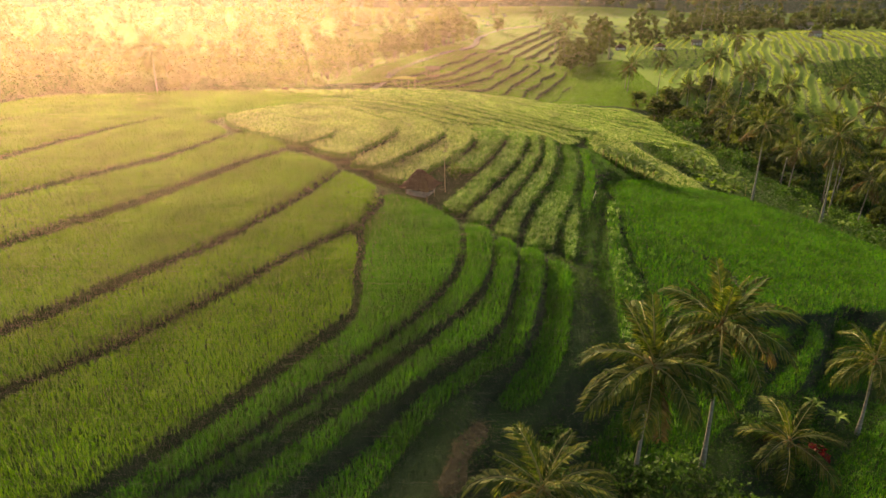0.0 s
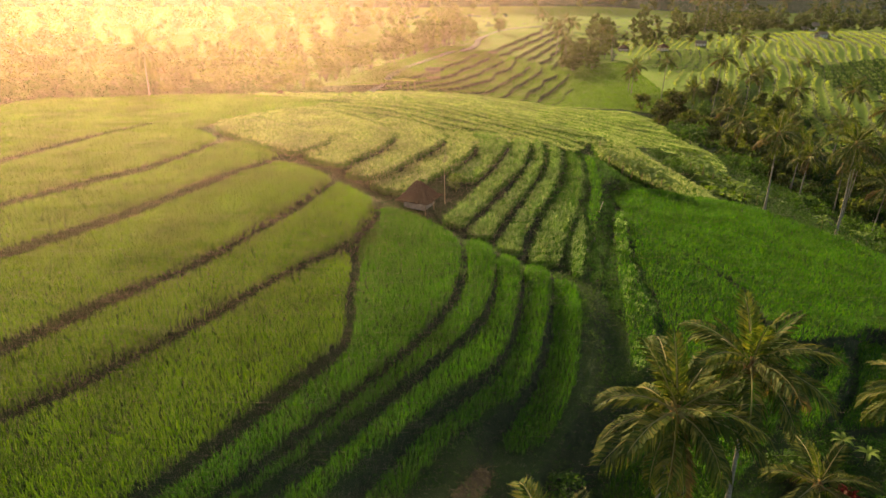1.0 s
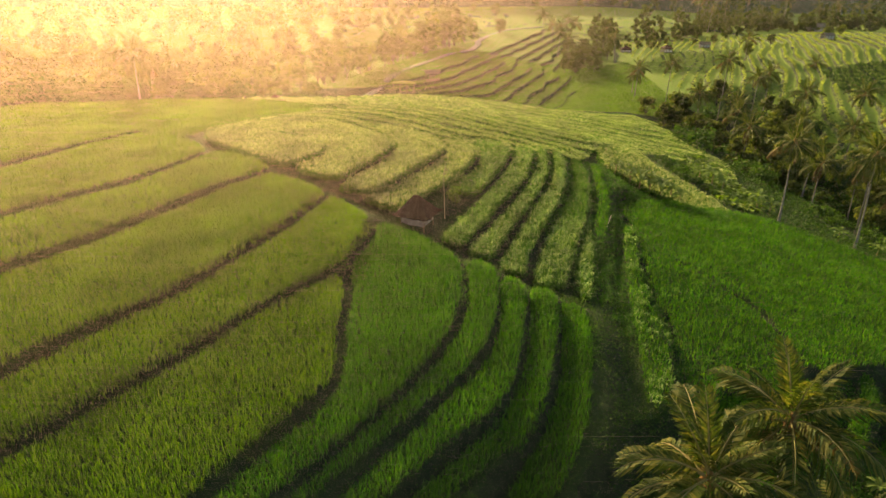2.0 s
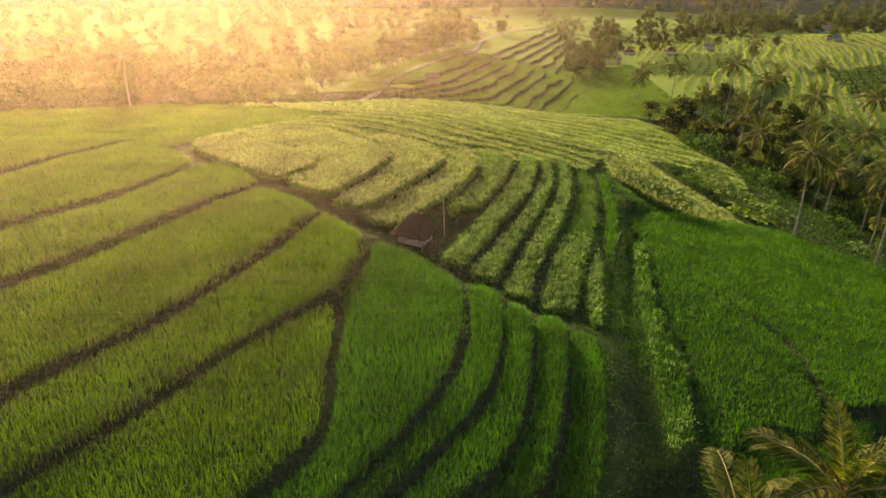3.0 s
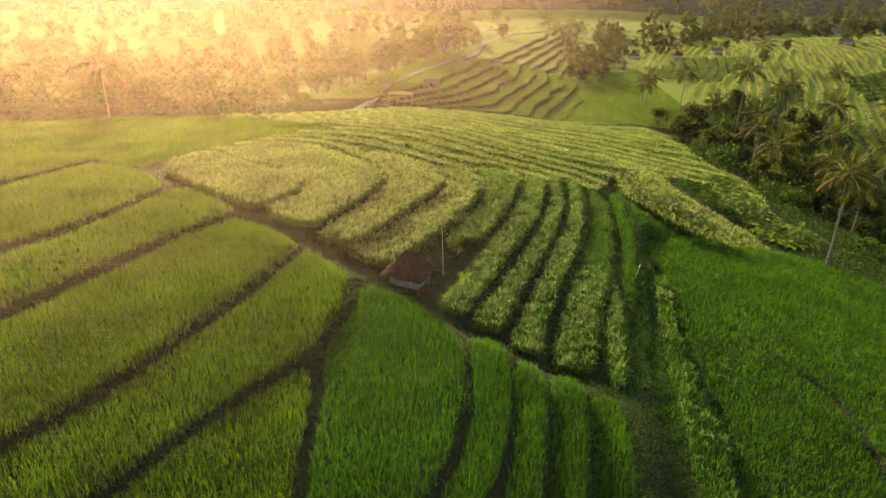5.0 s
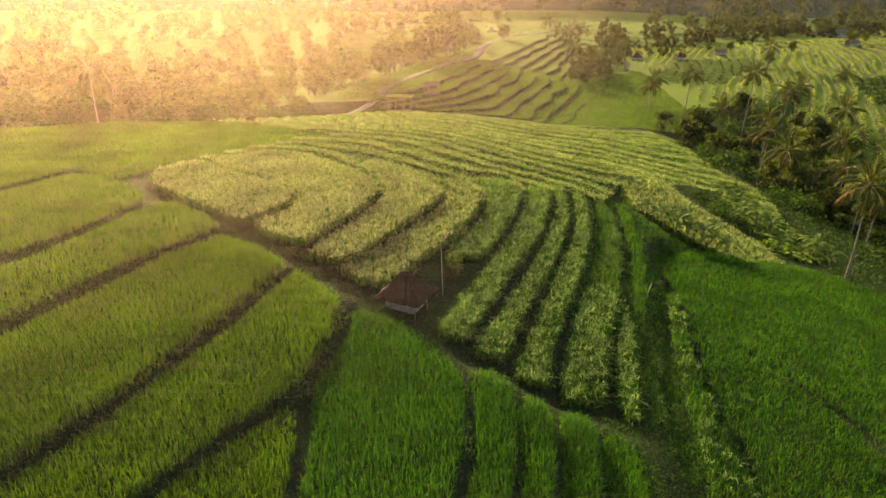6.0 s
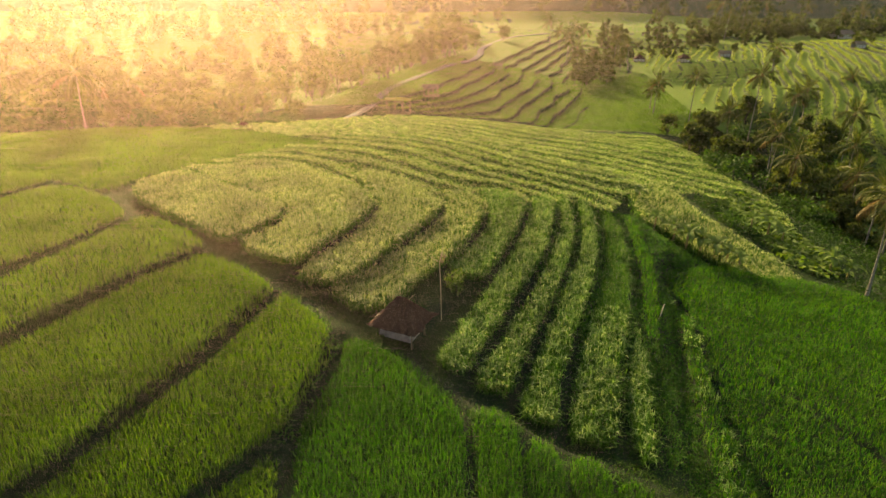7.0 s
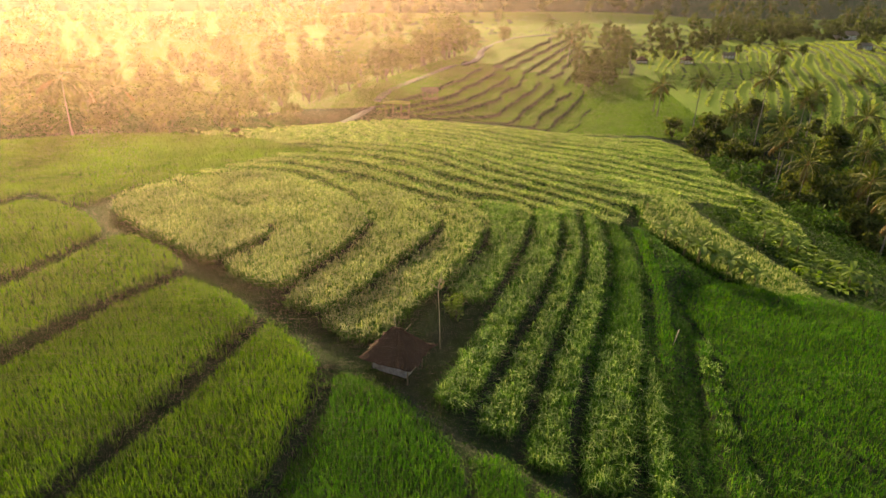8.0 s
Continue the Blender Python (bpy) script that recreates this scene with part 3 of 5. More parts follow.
def weeds():
    """Taller pale clumps that stand here and there in the sloping young rice."""
    for f in FIELDS:
        if f["crop"] != "young":
            continue
        lo, hi = f["loop"].min(0), f["loop"].max(0)
        n = int(0.9 * np.prod(hi - lo))
        x, y = RNG.uniform(lo[0], hi[0], n), RNG.uniform(lo[1], hi[1], n)
        ok = inside(f["loop"], x, y) & (waves(x, y, 3.0, 8.0) > -0.15)
        x, y = x[ok], y[ok]
        v, q = blades(np.c_[x, y, ground_at(x, y)], 9, RNG.uniform(0.42, 0.62, len(x)), 0.5, 0.022, 0.5, 0.12)
        stuff("field_weeds", v, q, TALL, "pale grassy weeds scattered through the young rice", "weeds", "terrace fields")


weeds()


def plant_plateau():
    """Pale-tipped crop that closes over the top of the spur in long soft ridges, and wraps round its far side."""
    loop = smooth_loop([(-23.5, 74.5), (-19, 71.5), (-14.5, 69.5), (-11.2, 66.3), (-8.5, 68.3), (-5.3, 69), (-2.5, 71), (0, 71.2), (1.8, 72.5), (3.6, 72), (5.5, 75.5),
                        (7.6, 76.2), (9.2, 77.8), (10.7, 78.2), (12.3, 79.2), (14.3, 80), (15.8, 78.5),
                        (20.8, 89), (26.7, 93.9), (35.5, 99), (36.6, 90.3), (40.7, 91), (47, 112), (49, 132), (47, 147), (30, 150), (14, 145),
                        (2, 140), (-6, 138), (-16, 142), (-30, 141), (-38, 128), (-36, 111), (-27, 101.5), (-17, 95.2), (-12.4, 91.6), (-16.3, 88), (-20.3, 82)])
    for near, far, step, name in ((64, 96, 0.28, "tall_crop"), (96, 152, 0.42, "tall_crop")):
        x, y = np.meshgrid(np.arange(-40, 50, step), np.arange(near, far, step))
        x, y = x.ravel() + RNG.uniform(-0.4, 0.4, x.size) * step, y.ravel() + RNG.uniform(-0.4, 0.4, x.size) * step
        free = inside(loop, x, y)
        x, y = x[free], y[free]
        free = (np.abs(45 * (x + 52) - 37 * (y - 108)) > 58.3 * 2.3) | (y < 104)
        for f in FIELDS:
            free &= ~inside(f["loop"], x, y)
        x, y = x[free], y[free]
        lean = 0.45 - 0.33 * ease(8, 30, x) - 0.2 * ease(100, 130, y)
        q = (y + lean * x + 1.8 * waves(x, y, 9, 2.0) + 0.35 * waves(x, y, 2.5, 5.0)) / (3.7 if near < 90 else 4.6)
        q = np.where((x < -5) & (y > 97), (x + 0.15 * y + 0.5 * waves(x, y, 4, 2.0)) / 2.1, q)
        rim = q - np.floor(q)
        crest = (1 - ease(0.0, 0.62, rim)) * ease(0.0, 0.03, rim) + ease(0.93, 1.0, rim)
        top = (0.62 + 0.4 * crest) * (1 + 0.14 * waves(x, y, 1.6, 1.0))
        keep = (rim < 0.9) | (rim > 0.96) | (RNG.uniform(0, 1, len(x)) < 0.7)
        x, y, top, crest = x[keep], y[keep], top[keep], crest[keep]
        big = step / 0.19
        at = np.c_[x, y, ground_at(x, y)]
        v, q = bushes(at, 6, top * 0.92, 0.07 * big ** 0.6, 0.09 * big)
        show = (crest > 0.2) | (RNG.uniform(0, 1, len(x)) < 0.75)
        crop_tips(at[show], top[show], 0.075 if near < 90 else 0.105, HAZY_TIPS)
        stuff(name, v, q, TALL, "pale-tipped green crop in curving stepped strips on a rounded spur", "crop", "terrace fields")


plant_plateau()


def plant_far():
    """Rice on the treads of the distant terraces."""
    for x0, x1, y0, y1, step in ((-22, 56, 148, 205, 0.55),):
        x, y = np.meshgrid(np.arange(x0, x1, step), np.arange(y0, y1, step))
        x, y = x.ravel() + RNG.uniform(-0.4, 0.4, x.size) * step, y.ravel() + RNG.uniform(-0.4, 0.4, x.size) * step
        ok = base(x, y)[1] & (np.abs(x) < 0.8 * y)
        x, y = x[ok], y[ok]
        v, q = blades(np.c_[x, y, ground_at(x, y) - 0.03], 5, 0.5 * (1 + 0.2 * waves(x, y, 5.0, 1.0)), 0.5, 0.09 * step, 0.4, 0.3 * step)
        stuff("far_rice_crop", v, q, RICE, "green rice on curving stepped terraces of a distant hill", "rice", "terrace fields")


plant_far()


def plant_hillside():
    """Pale grassy bunds along the hillside strips, and dark rows on its level blocks."""
    x, y = np.meshgrid(np.arange(60, 140, 0.4), np.arange(112, 250, 0.4))
    x, y = x.ravel() + RNG.uniform(-0.2, 0.2, x.size), y.ravel() + RNG.uniform(-0.2, 0.2, x.size)
    _, _, f, block = hillside(x, y)
    rim = ~block & ((f > 0.93) | (f < 0.1)) & (valley(x, y) > -10.4)
    a, b = x[rim], y[rim]
    v, q = blades(np.c_[a, b, ground_at(a, b) - 0.03], 6, 0.5 * (1 + 0.3 * waves(a, b, 5.0, 1.0)), 0.5, 0.06, 0.4, 0.14)
    stuff("bund_grass", v, q, BUND, "pale grass along the bunds of hillside rice strips", "grass", "terrace fields")
    row = block & (row_blocks(x, y)[0] < 0.6)
    a, b = x[row], y[row]
    v, q = blades(np.c_[a, b, ground_at(a, b) - 0.03], 5, np.where(b < 175, 0.5, 0.2), 0.5, 0.05, 0.4, 0.14)
    stuff("row_crop", v, q, GRASS, "dark green crop in level rows on a hillside", "crop", "terrace fields")


plant_hillside()


def bank_grass():
    """Short rough grass on the banks, bunds and paths between the fields."""
    step = 0.3
    x, y = np.meshgrid(np.arange(-50, 48, step), np.arange(14, 96, step))
    x, y = x.ravel() + RNG.uniform(-0.5, 0.5, x.size) * step, y.ravel() + RNG.uniform(-0.5, 0.5, x.size) * step
    ok = (np.abs(x) < 0.8 * y + 10) & (RNG.uniform(0, 1, x.size) < 0.72 + 0.4 * waves(x, y, 2.5, 5.0))
    x, y = x[ok], y[ok]
    planted = np.zeros(len(x), bool)
    for f in FIELDS:
        planted |= inside(f["loop"], x, y)
    x, y = x[~planted], y[~planted]
    high = 0.17 + 0.07 * waves(x, y, 1.7, 6.0) + 0.2 * ease(26, 36, x)
    v, q = blades(np.c_[x, y, ground_at(x, y) - 0.02], 4, high, 0.7, 0.026, 0.4, 0.1)
    stuff("bank_grass", v, q, GRASS, "short rough dark grass on the terrace banks", "grass")
    near = np.full(len(x), 9.0)
    for f in FIELDS:
        near = np.minimum(near, edge_gap(f["loop"], x, y))
    lane = (x > 7) & (x < 20) & (y > 40) & (y < 80) & (x > 24 - 0.27 * y) & (near < 1.5 + 0.5 * waves(x, y, 1.2, 4.0))
    lane |= (x > 20) & (x < 40) & (y > 26) & (y < 46) & (near > 0.35) & (waves(x, y, 2.0, 7.0) > -0.4)
    lane |= (x > 17) & (x < 27) & (y > 66) & (y < 81)
    a, b = x[lane], y[lane]
    v, q = blades(np.c_[a, b, ground_at(a, b) - 0.02], 14, 0.36 + 0.14 * waves(a, b, 0.8, 3.0), 0.7, 0.024, 0.5, 0.18)
    stuff("path_grass", v, q, DEEP, "rough green grass beside a trodden path between terraces", "grass")
    rim = np.full(len(x), 9.0)
    for f in FIELDS:
        if f["crop"] == "deep" or f["level"] == 2.42:
            rim = np.minimum(rim, edge_gap(f["loop"], x, y))
    lip = (rim < 0.55) & (y > 41 - 0.4 * x)
    x, y = x[lip], y[lip]
    v, q = blades(np.c_[x, y, ground_at(x, y) - 0.02], 8, 0.3 + 0.08 * waves(x, y, 0.9, 2.0), 0.6, 0.02, 0.4, 0.14)
    stuff("bund_grass", v, q, TALL, "pale rough grass on the lip of the terraces beside the path", "grass")


bank_grass()


def undergrowth():
    """Tangled low leaves that cover the shaded slope under the palms and the gully floor."""
    for x0, x1, y0, y1, step, leaf in ((-4, 36, 14, 40, 0.22, 0.06), (7, 19, 27, 70, 0.2, 0.05), (36, 80, 56, 165, 0.6, 0.14)):
        x, y = np.meshgrid(np.arange(x0, x1, step), np.arange(y0, y1, step))
        x, y = x.ravel() + RNG.uniform(-0.5, 0.5, x.size) * step, y.ravel() + RNG.uniform(-0.5, 0.5, x.size) * step
        ok = (x < 0.8 * y + 14) & (x > (0.5 if x0 != 7 else -0.09) * y - (8 if x0 != 7 else -12.5)) & (waves(x, y, 2.6 if x0 < 0 else 7.0, 9.0) > (-0.35 if x0 != 7 else -0.7))
        x, y = x[ok], y[ok]
        planted = np.zeros(len(x), bool)
        for f in FIELDS:
            planted |= inside(f["loop"], x, y)
        if x0 > 30:
            planted |= base(x, y)[0] > -6.0
        x, y = x[~planted], y[~planted]
        top = (0.45 + 0.3 * waves(x, y, 1.3, 2.0)) * 0.75 if x0 == 7 else (0.45 + 0.3 * waves(x, y, 1.3, 2.0)) * leaf / 0.06
        v, q = bushes(np.c_[x, y, ground_at(x, y)], 5, np.clip(top, 0.15, None), leaf, 0.12 * step / 0.22)
        stuff("undergrowth", v, q, SHRUB if x0 == 7 else GRASS, "tangled low green undergrowth on a shaded slope", "undergrowth")


undergrowth()


# ---- building blocks for things ----
def thing(name, at, label, category, group="", turn=0.0, size=1.0):
    ob = new(name)
    ob.empty_display_size = 0.3
    ob.matrix_basis = pose(at[0], at[1], at[2], 0, 0, turn) @ Matrix.Scale(size, 4)
    return tagged(ob, label, category, group)


def part(name, me, parent, label="", m=None):
    ob = new(name, me)
    ob.parent = parent
    if m is not None:
        ob.matrix_basis = m
    if label:
        tagged(ob, label)
    return ob


def mesh_of(name, verts, faces, *materials, index=None, smooth=False):
    me = bpy.data.meshes.new(name)
    v, f = np.asarray(verts, float), faces
    if isinstance(f, np.ndarray):
        fill(me, v, f)
    else:
        me.from_pydata([tuple(p) for p in v], [], f)
    for m in materials:
        me.materials.append(m)
    if index is not None:
        me.polygons.foreach_set("material_index", np.asarray(index, np.int32))
    if smooth:
        me.polygons.foreach_set("use_smooth", np.ones(len(me.polygons), bool))
    me.update()
    return me


def tube(points, radii, sides=8, cap=True):
    """Round bar along a line of points, with a radius at each."""
    verts, faces = [], []
    pts = [Vector(p) for p in points]
    for i, (p, r) in enumerate(zip(pts, radii)):
        d = (pts[min(i + 1, len(pts) - 1)] - pts[max(i - 1, 0)]).normalized()
        u = d.cross(Vector((0.31, 0.95, 0.07)) if abs(d.y) < 0.9 else Vector((1, 0, 0))).normalized()
        w = d.cross(u)
        for k in range(sides):
            a = 2 * math.pi * k / sides
            verts.append(p + (u * math.cos(a) + w * math.sin(a)) * r)
    for i in range(len(pts) - 1):
        for k in range(sides):
            a, b = i * sides + k, i * sides + (k + 1) % sides
            faces.append((a, b, b + sides, a + sides))
    if cap:
        faces.append(tuple(range((len(pts) - 1) * sides, len(pts) * sides)))
        faces.append(tuple(reversed(range(sides))))
    return verts, faces


def bar(name, a, b, r0, r1, material, parent, label="", sides=6):
    v, f = tube([a, Vector(a).lerp(Vector(b), 0.5), b], [r0, (r0 + r1) / 2, r1], sides)
    return part(name, mesh_of(name, v, f, material, smooth=True), parent, label)


def box(sx, sy, sz, bevel=0.02, at=(0, 0, 0)):
    bm = bmesh.new()
    bmesh.ops.create_cube(bm, size=1)
    bmesh.ops.scale(bm, vec=(sx, sy, sz), verts=bm.verts)
    if bevel:
        bmesh.ops.bevel(bm, geom=bm.edges[:], offset=bevel, segments=1, affect="EDGES")
    bmesh.ops.translate(bm, vec=at, verts=bm.verts)
    return bm


def bm_mesh(name, bm, material):
    me = bpy.data.meshes.new(name)
    bm.to_mesh(me)
    bm.free()
    me.materials.append(material)
    return me


# ---- palms ----
def frond_mesh(name, length, droop, seed, leaf, count=42, hang=0.5):
    """A feather leaf along +x: bent midrib with two rows of drooping leaflets."""
    r = random.Random(seed)
    pts, a, p = [], 0.0, Vector((0, 0, 0))
    n = 14
    for i in range(n + 1):
        pts.append(p.copy())
        a = -radians(droop) * (i / n) ** 1.4
        p = p + Vector((math.cos(a), r.uniform(-0.02, 0.02), math.sin(a))) * (length / n)
    rv, rf = tube(pts[::2], [0.045 * (1 - 0.9 * i / n) + 0.004 for i in range(0, n + 1, 2)], 3)
    rib = mesh_of("midrib", rv, rf, RIB)
    verts, faces = [], []
    for i in range(count):
        s = 0.14 + 0.85 * i / (count - 1)
        q = s * n
        k = min(int(q), n - 1)
        at = pts[k].lerp(pts[k + 1], q - k)
        d = (pts[k + 1] - pts[k]).normalized()
        up = Vector((-d.z, 0, d.x))
        size = length * 0.26 * (math.sin(math.pi * (0.12 + 0.80 * s)) ** 0.7) * r.uniform(0.8, 1.1)
        for side in (-1, 1):
            if r.random() < 0.05:
                continue
            way = (d * r.uniform(0.5, 0.75) + Vector((0, side, 0)) * r.uniform(0.7, 0.95) + up * r.uniform(0.0, 0.25)).normalized()
            mid = at + way * size * 0.5
            tip = at + way * size * 0.9 - Vector((0, 0, 1)) * size * hang * r.uniform(0.6, 1.3)
            wide = d * 0.06 * r.uniform(0.8, 1.3) * length / 3.5
            b = len(verts)
            verts += [at, mid + wide, tip, mid - wide]
            faces.append((b, b + 1, b + 2, b + 3))
    return mesh_of(name, verts, faces, leaf), rib


FRONDS = {
    "young": [frond_mesh("frond", 3.0, 25, 1, PALM, hang=0.25), frond_mesh("frond", 2.8, 35, 2, PALM, hang=0.3)],
    "full": [frond_mesh("frond", 3.7, 75, 3, PALM), frond_mesh("frond", 3.5, 90, 4, PALM), frond_mesh("frond", 3.8, 65, 5, PALM, hang=0.6)],
    "old": [frond_mesh("frond", 3.3, 60, 6, PALM, hang=0.9), frond_mesh("frond", 3.2, 70, 8, PALM, hang=0.9), frond_mesh("frond", 3.1, 45, 7, DRYPALM, hang=0.9)],
}


def husk_mesh():
    """Fibrous heart of the crown with a few nuts."""
    bm = bmesh.new()
    r = random.Random(4)
    for i in range(9):
        a = i * 2.4
        m = Matrix.Translation((0.2 * math.cos(a), 0.2 * math.sin(a), -0.22 + 0.05 * r.random())) @ Matrix.Diagonal((1, 1, 1.25, 1))
        bmesh.ops.create_icosphere(bm, subdivisions=1, radius=0.13, matrix=m)
    bmesh.ops.create_cone(bm, segments=9, radius1=0.16, radius2=0.09, depth=0.7, cap_ends=True, matrix=Matrix.Translation((0, 0, 0.05)))
    return bm_mesh("crown_heart", bm, HUSK)


HUSK = solid("palm_fibre", [(0.12, 0.06, 0.025), (0.26, 0.14, 0.05), (0.3, 0.2, 0.06)], 6.0, 0.9, 0.5)
HEART = husk_mesh()


def palm(at, high, lean=(0, 0), size=1.0, seed=0, count=20, label="", group="palms", turn=None):
    r = random.Random(seed)
    ob = thing("coconut_palm", at, label or "coconut palm with a slim grey trunk and drooping fronds", "palm tree", group)
    n = 12
    pts = []
    for i in range(n + 1):
        s = i / n
        pts.append((lean[0] * s ** 1.6, lean[1] * s ** 1.6, high * s - 0.15 * (i == 0)))
    radii = [(0.095 + 0.1 * (1 - i / n) ** 6 - 0.03 * i / n) * min(1.0, 0.6 + size * 0.4) for i in range(n + 1)]
    dense, rad = [], []
    for i in range(n * 3 + 1):
        q = i / 3
        k = min(int(q), n - 1)
        dense.append(Vector(pts[k]).lerp(Vector(pts[k + 1]), q - k))
        rad.append((radii[k] + (radii[k + 1] - radii[k]) * (q - k)) * (1.0 + 0.07 * (i % 2)))
    v, f = tube(dense, rad, 8)
    part("trunk", mesh_of("trunk", v, f, BARK, smooth=True), ob, "slim ringed grey trunk")
    top = Matrix.Translation((lean[0], lean[1], high)) @ Matrix.Scale(size, 4)
    part("crown_heart", HEART, ob, "brown fibrous heart with nuts", top)
    start = r.uniform(0, 360) if turn is None else turn
    for i in range(count):
        s = i / (count - 1)
        up = 78 - 108 * s ** 0.9 + r.uniform(-7, 7)
        kind = "young" if s < 0.25 else "full" if s < 0.8 else "old"
        me, rib = r.choice(FRONDS[kind])
        m = top @ pose(0, 0, 0.1 - 0.2 * s, r.uniform(-12, 12), -up, start + i * 137.5 + r.uniform(-12, 12)) @ Matrix.Scale(r.uniform(0.86, 1.08), 4)
        leaf = part("frond", me, ob, "", m)
        part("midrib", rib, leaf)
    return ob


def palm_on(x, y, high, **more):
    return palm((x, y, gz(x, y)), high, **more)


# ---- broadleaf trees and shrubs ----
def leaf_cloud(blobs, count, size, seed):
    """Loose leaves over and inside a handful of lumps, uneven at the rim."""
    g = np.random.default_rng(seed)
    b = np.array(blobs, float)
    share = b[:, 3] ** 2
    pick = g.choice(len(b), count, p=share / share.sum())
    d = g.normal(size=(count, 3))
    d /= np.linalg.norm(d, axis=1)[:, None]
    rad = b[pick, 3] * np.clip(g.normal(0.86, 0.2, count), 0.25, 1.3)
    c = b[pick, :3] + d * rad[:, None] * np.array((1, 1, 0.75))
    nrm = d + g.normal(0, 0.7, (count, 3))
    nrm /= np.linalg.norm(nrm, axis=1)[:, None]
    u = np.cross(nrm, g.normal(size=(count, 3)))
    u /= np.linalg.norm(u, axis=1)[:, None]
    w = np.cross(nrm, u)
    s = size * g.uniform(0.6, 1.4, count)[:, None]
    verts = np.stack([c - u * s, c + w * s * 0.45, c + u * s, c - w * s * 0.45], 1).reshape(-1, 3)
    return verts, np.arange(count * 4).reshape(count, 4)


def tree_thing(seed, high, wide, count, leaf, label, material=None):
    r = random.Random(seed)
    ob = thing("tree", (0, 0, 0), label, "tree", "trees")
    forks = []
    fork = high * r.uniform(0.2, 0.3)
    v, f = tube([(0, 0, -0.3), (0.1, 0, fork * 0.5), (0.05, 0.1, fork)], [0.3, 0.22, 0.19], 7)
    for i in range(6):
        a = i * 1.05 + r.uniform(-0.3, 0.3)
        out = wide * r.uniform(0.35, 0.8)
        end = (out * math.cos(a), out * math.sin(a), high * r.uniform(0.36, 0.92))
        forks.append(end)
        v2, f2 = tube([(0.05, 0.1, fork), (end[0] * 0.45, end[1] * 0.45, (fork + end[2]) * 0.52), end], [0.13, 0.09, 0.03], 5)
        f += [tuple(k + len(v) for k in q) for q in f2]
        v += v2
    part("trunk", mesh_of("trunk", v, f, TREEBARK, smooth=True), ob, "forked dark trunk")
    blobs = [(x, y, z, wide * r.uniform(0.3, 0.5)) for x, y, z in forks]
    blobs += [(r.uniform(-0.4, 0.4) * wide, r.uniform(-0.4, 0.4) * wide, high * r.uniform(0.7, 0.98), wide * r.uniform(0.28, 0.45)) for _ in range(6)]
    lv, lf = leaf_cloud(blobs, count, leaf, seed)
    part("crown", mesh_of("crown", lv, lf, material or TREE), ob, "uneven leafy crown")
    return ob


def shrub_thing(seed, high, wide, count, leaf, material, label):
    r = random.Random(seed)
    ob = thing("shrub", (0, 0, 0), label, "shrub", "shrubs")
    for i in range(3):
        a = i * 2.1 + r.uniform(-0.3, 0.3)
        bar("stem", (0.04 * math.cos(a), 0.04 * math.sin(a), -0.1), (0.3 * wide * math.cos(a), 0.3 * wide * math.sin(a), high * 0.55), 0.04, 0.015, TREEBARK, ob, sides=4)
    blobs = [(r.uniform(-0.6, 0.6) * wide, r.uniform(-0.6, 0.6) * wide, high * r.uniform(0.3, 0.8), high * r.uniform(0.25, 0.45)) for _ in range(7)]
    lv, lf = leaf_cloud(blobs, count, leaf, seed)
    part("foliage", mesh_of("foliage", lv, lf, material), ob)
    return ob


def banana_thing(seed):
    r = random.Random(seed)
    ob = thing("banana_plant", (0, 0, 0), "banana plant with long pale arching torn leaves", "banana plant", "banana plants")
    v, f = tube([(0, 0, -0.1), (0.03, 0, 0.8), (0.05, 0.03, 1.5)], [0.13, 0.1, 0.06], 7)
    part("stem", mesh_of("stem", v, f, RIB, smooth=True), ob)
    for i in range(8):
        a = i * 2.4 + r.uniform(-0.3, 0.3)
        rise, length = r.uniform(0.5, 1.3), r.uniform(1.5, 2.1)
        verts, faces = [], []
        n = 10
        for k in range(n + 1):
            s = k / n
            e = rise - 2.2 * s ** 1.5
            x = length * (s - 0.16 * s * s)
            z = length * (math.sin(rise) * s - 0.75 * s * s)
            w = 0.26 * math.sin(math.pi * min(1, 0.06 + s * 0.95)) ** 0.6
            for side in (-1, 0, 1):
                verts.append((x * math.cos(a) - side * w * math.sin(a), x * math.sin(a) + side * w * math.cos(a), 1.5 + z + (0.08 if side else 0)))
        for k in range(n):
            b = k * 3
            faces += [(b, b + 1, b + 4, b + 3), (b + 1, b + 2, b + 5, b + 4)]
        part("leaf", mesh_of("leaf", verts, faces, BANANA), ob)
    return ob


def put(model, x, y, size=1.0, turn=0.0, sink=0.0, first=set()):
    m = pose(x, y, gz(x, y) - sink, 0, 0, turn) @ Matrix.Scale(size, 4)
    if model.name not in first:
        first.add(model.name)
        model.matrix_basis = m
        return model
    return copy_thing(model, m @ Matrix.Diagonal((*(1 / v for v in model.scale), 1)))


# near palms on the lower slope
palm((9.9, 25.0, gz(9.9, 25.0)), 3.5 - gz(9.9, 25.0), (-0.58, -1.6), 1.05, 11, 28, "tall coconut palm with arching fronds and a leaning grey trunk")
palm((13.9, 26.2, gz(13.9, 26.2)), 4.5 - gz(13.9, 26.2), (-1.05, -1.0), 1.0, 23, 26, "coconut palm with an upright crown and a pale trunk")
palm((4.6, 19.6, gz(4.6, 19.6)), 0.7 - gz(4.6, 19.6), (-0.6, -0.6), 0.95, 31, 20, "smaller coconut palm rising from the shaded bank")
palm((19.2, 27.4, gz(19.2, 27.4)), 2.2, (0, 0.2), 0.85, 47, 16, "young stemless palm with pale spreading fronds")
palm((25.6, 31.0, gz(25.6, 31.0)), 5.4, (-0.4, 0), 0.85, 53, 20, "palm with browning orange fronds on the bank")

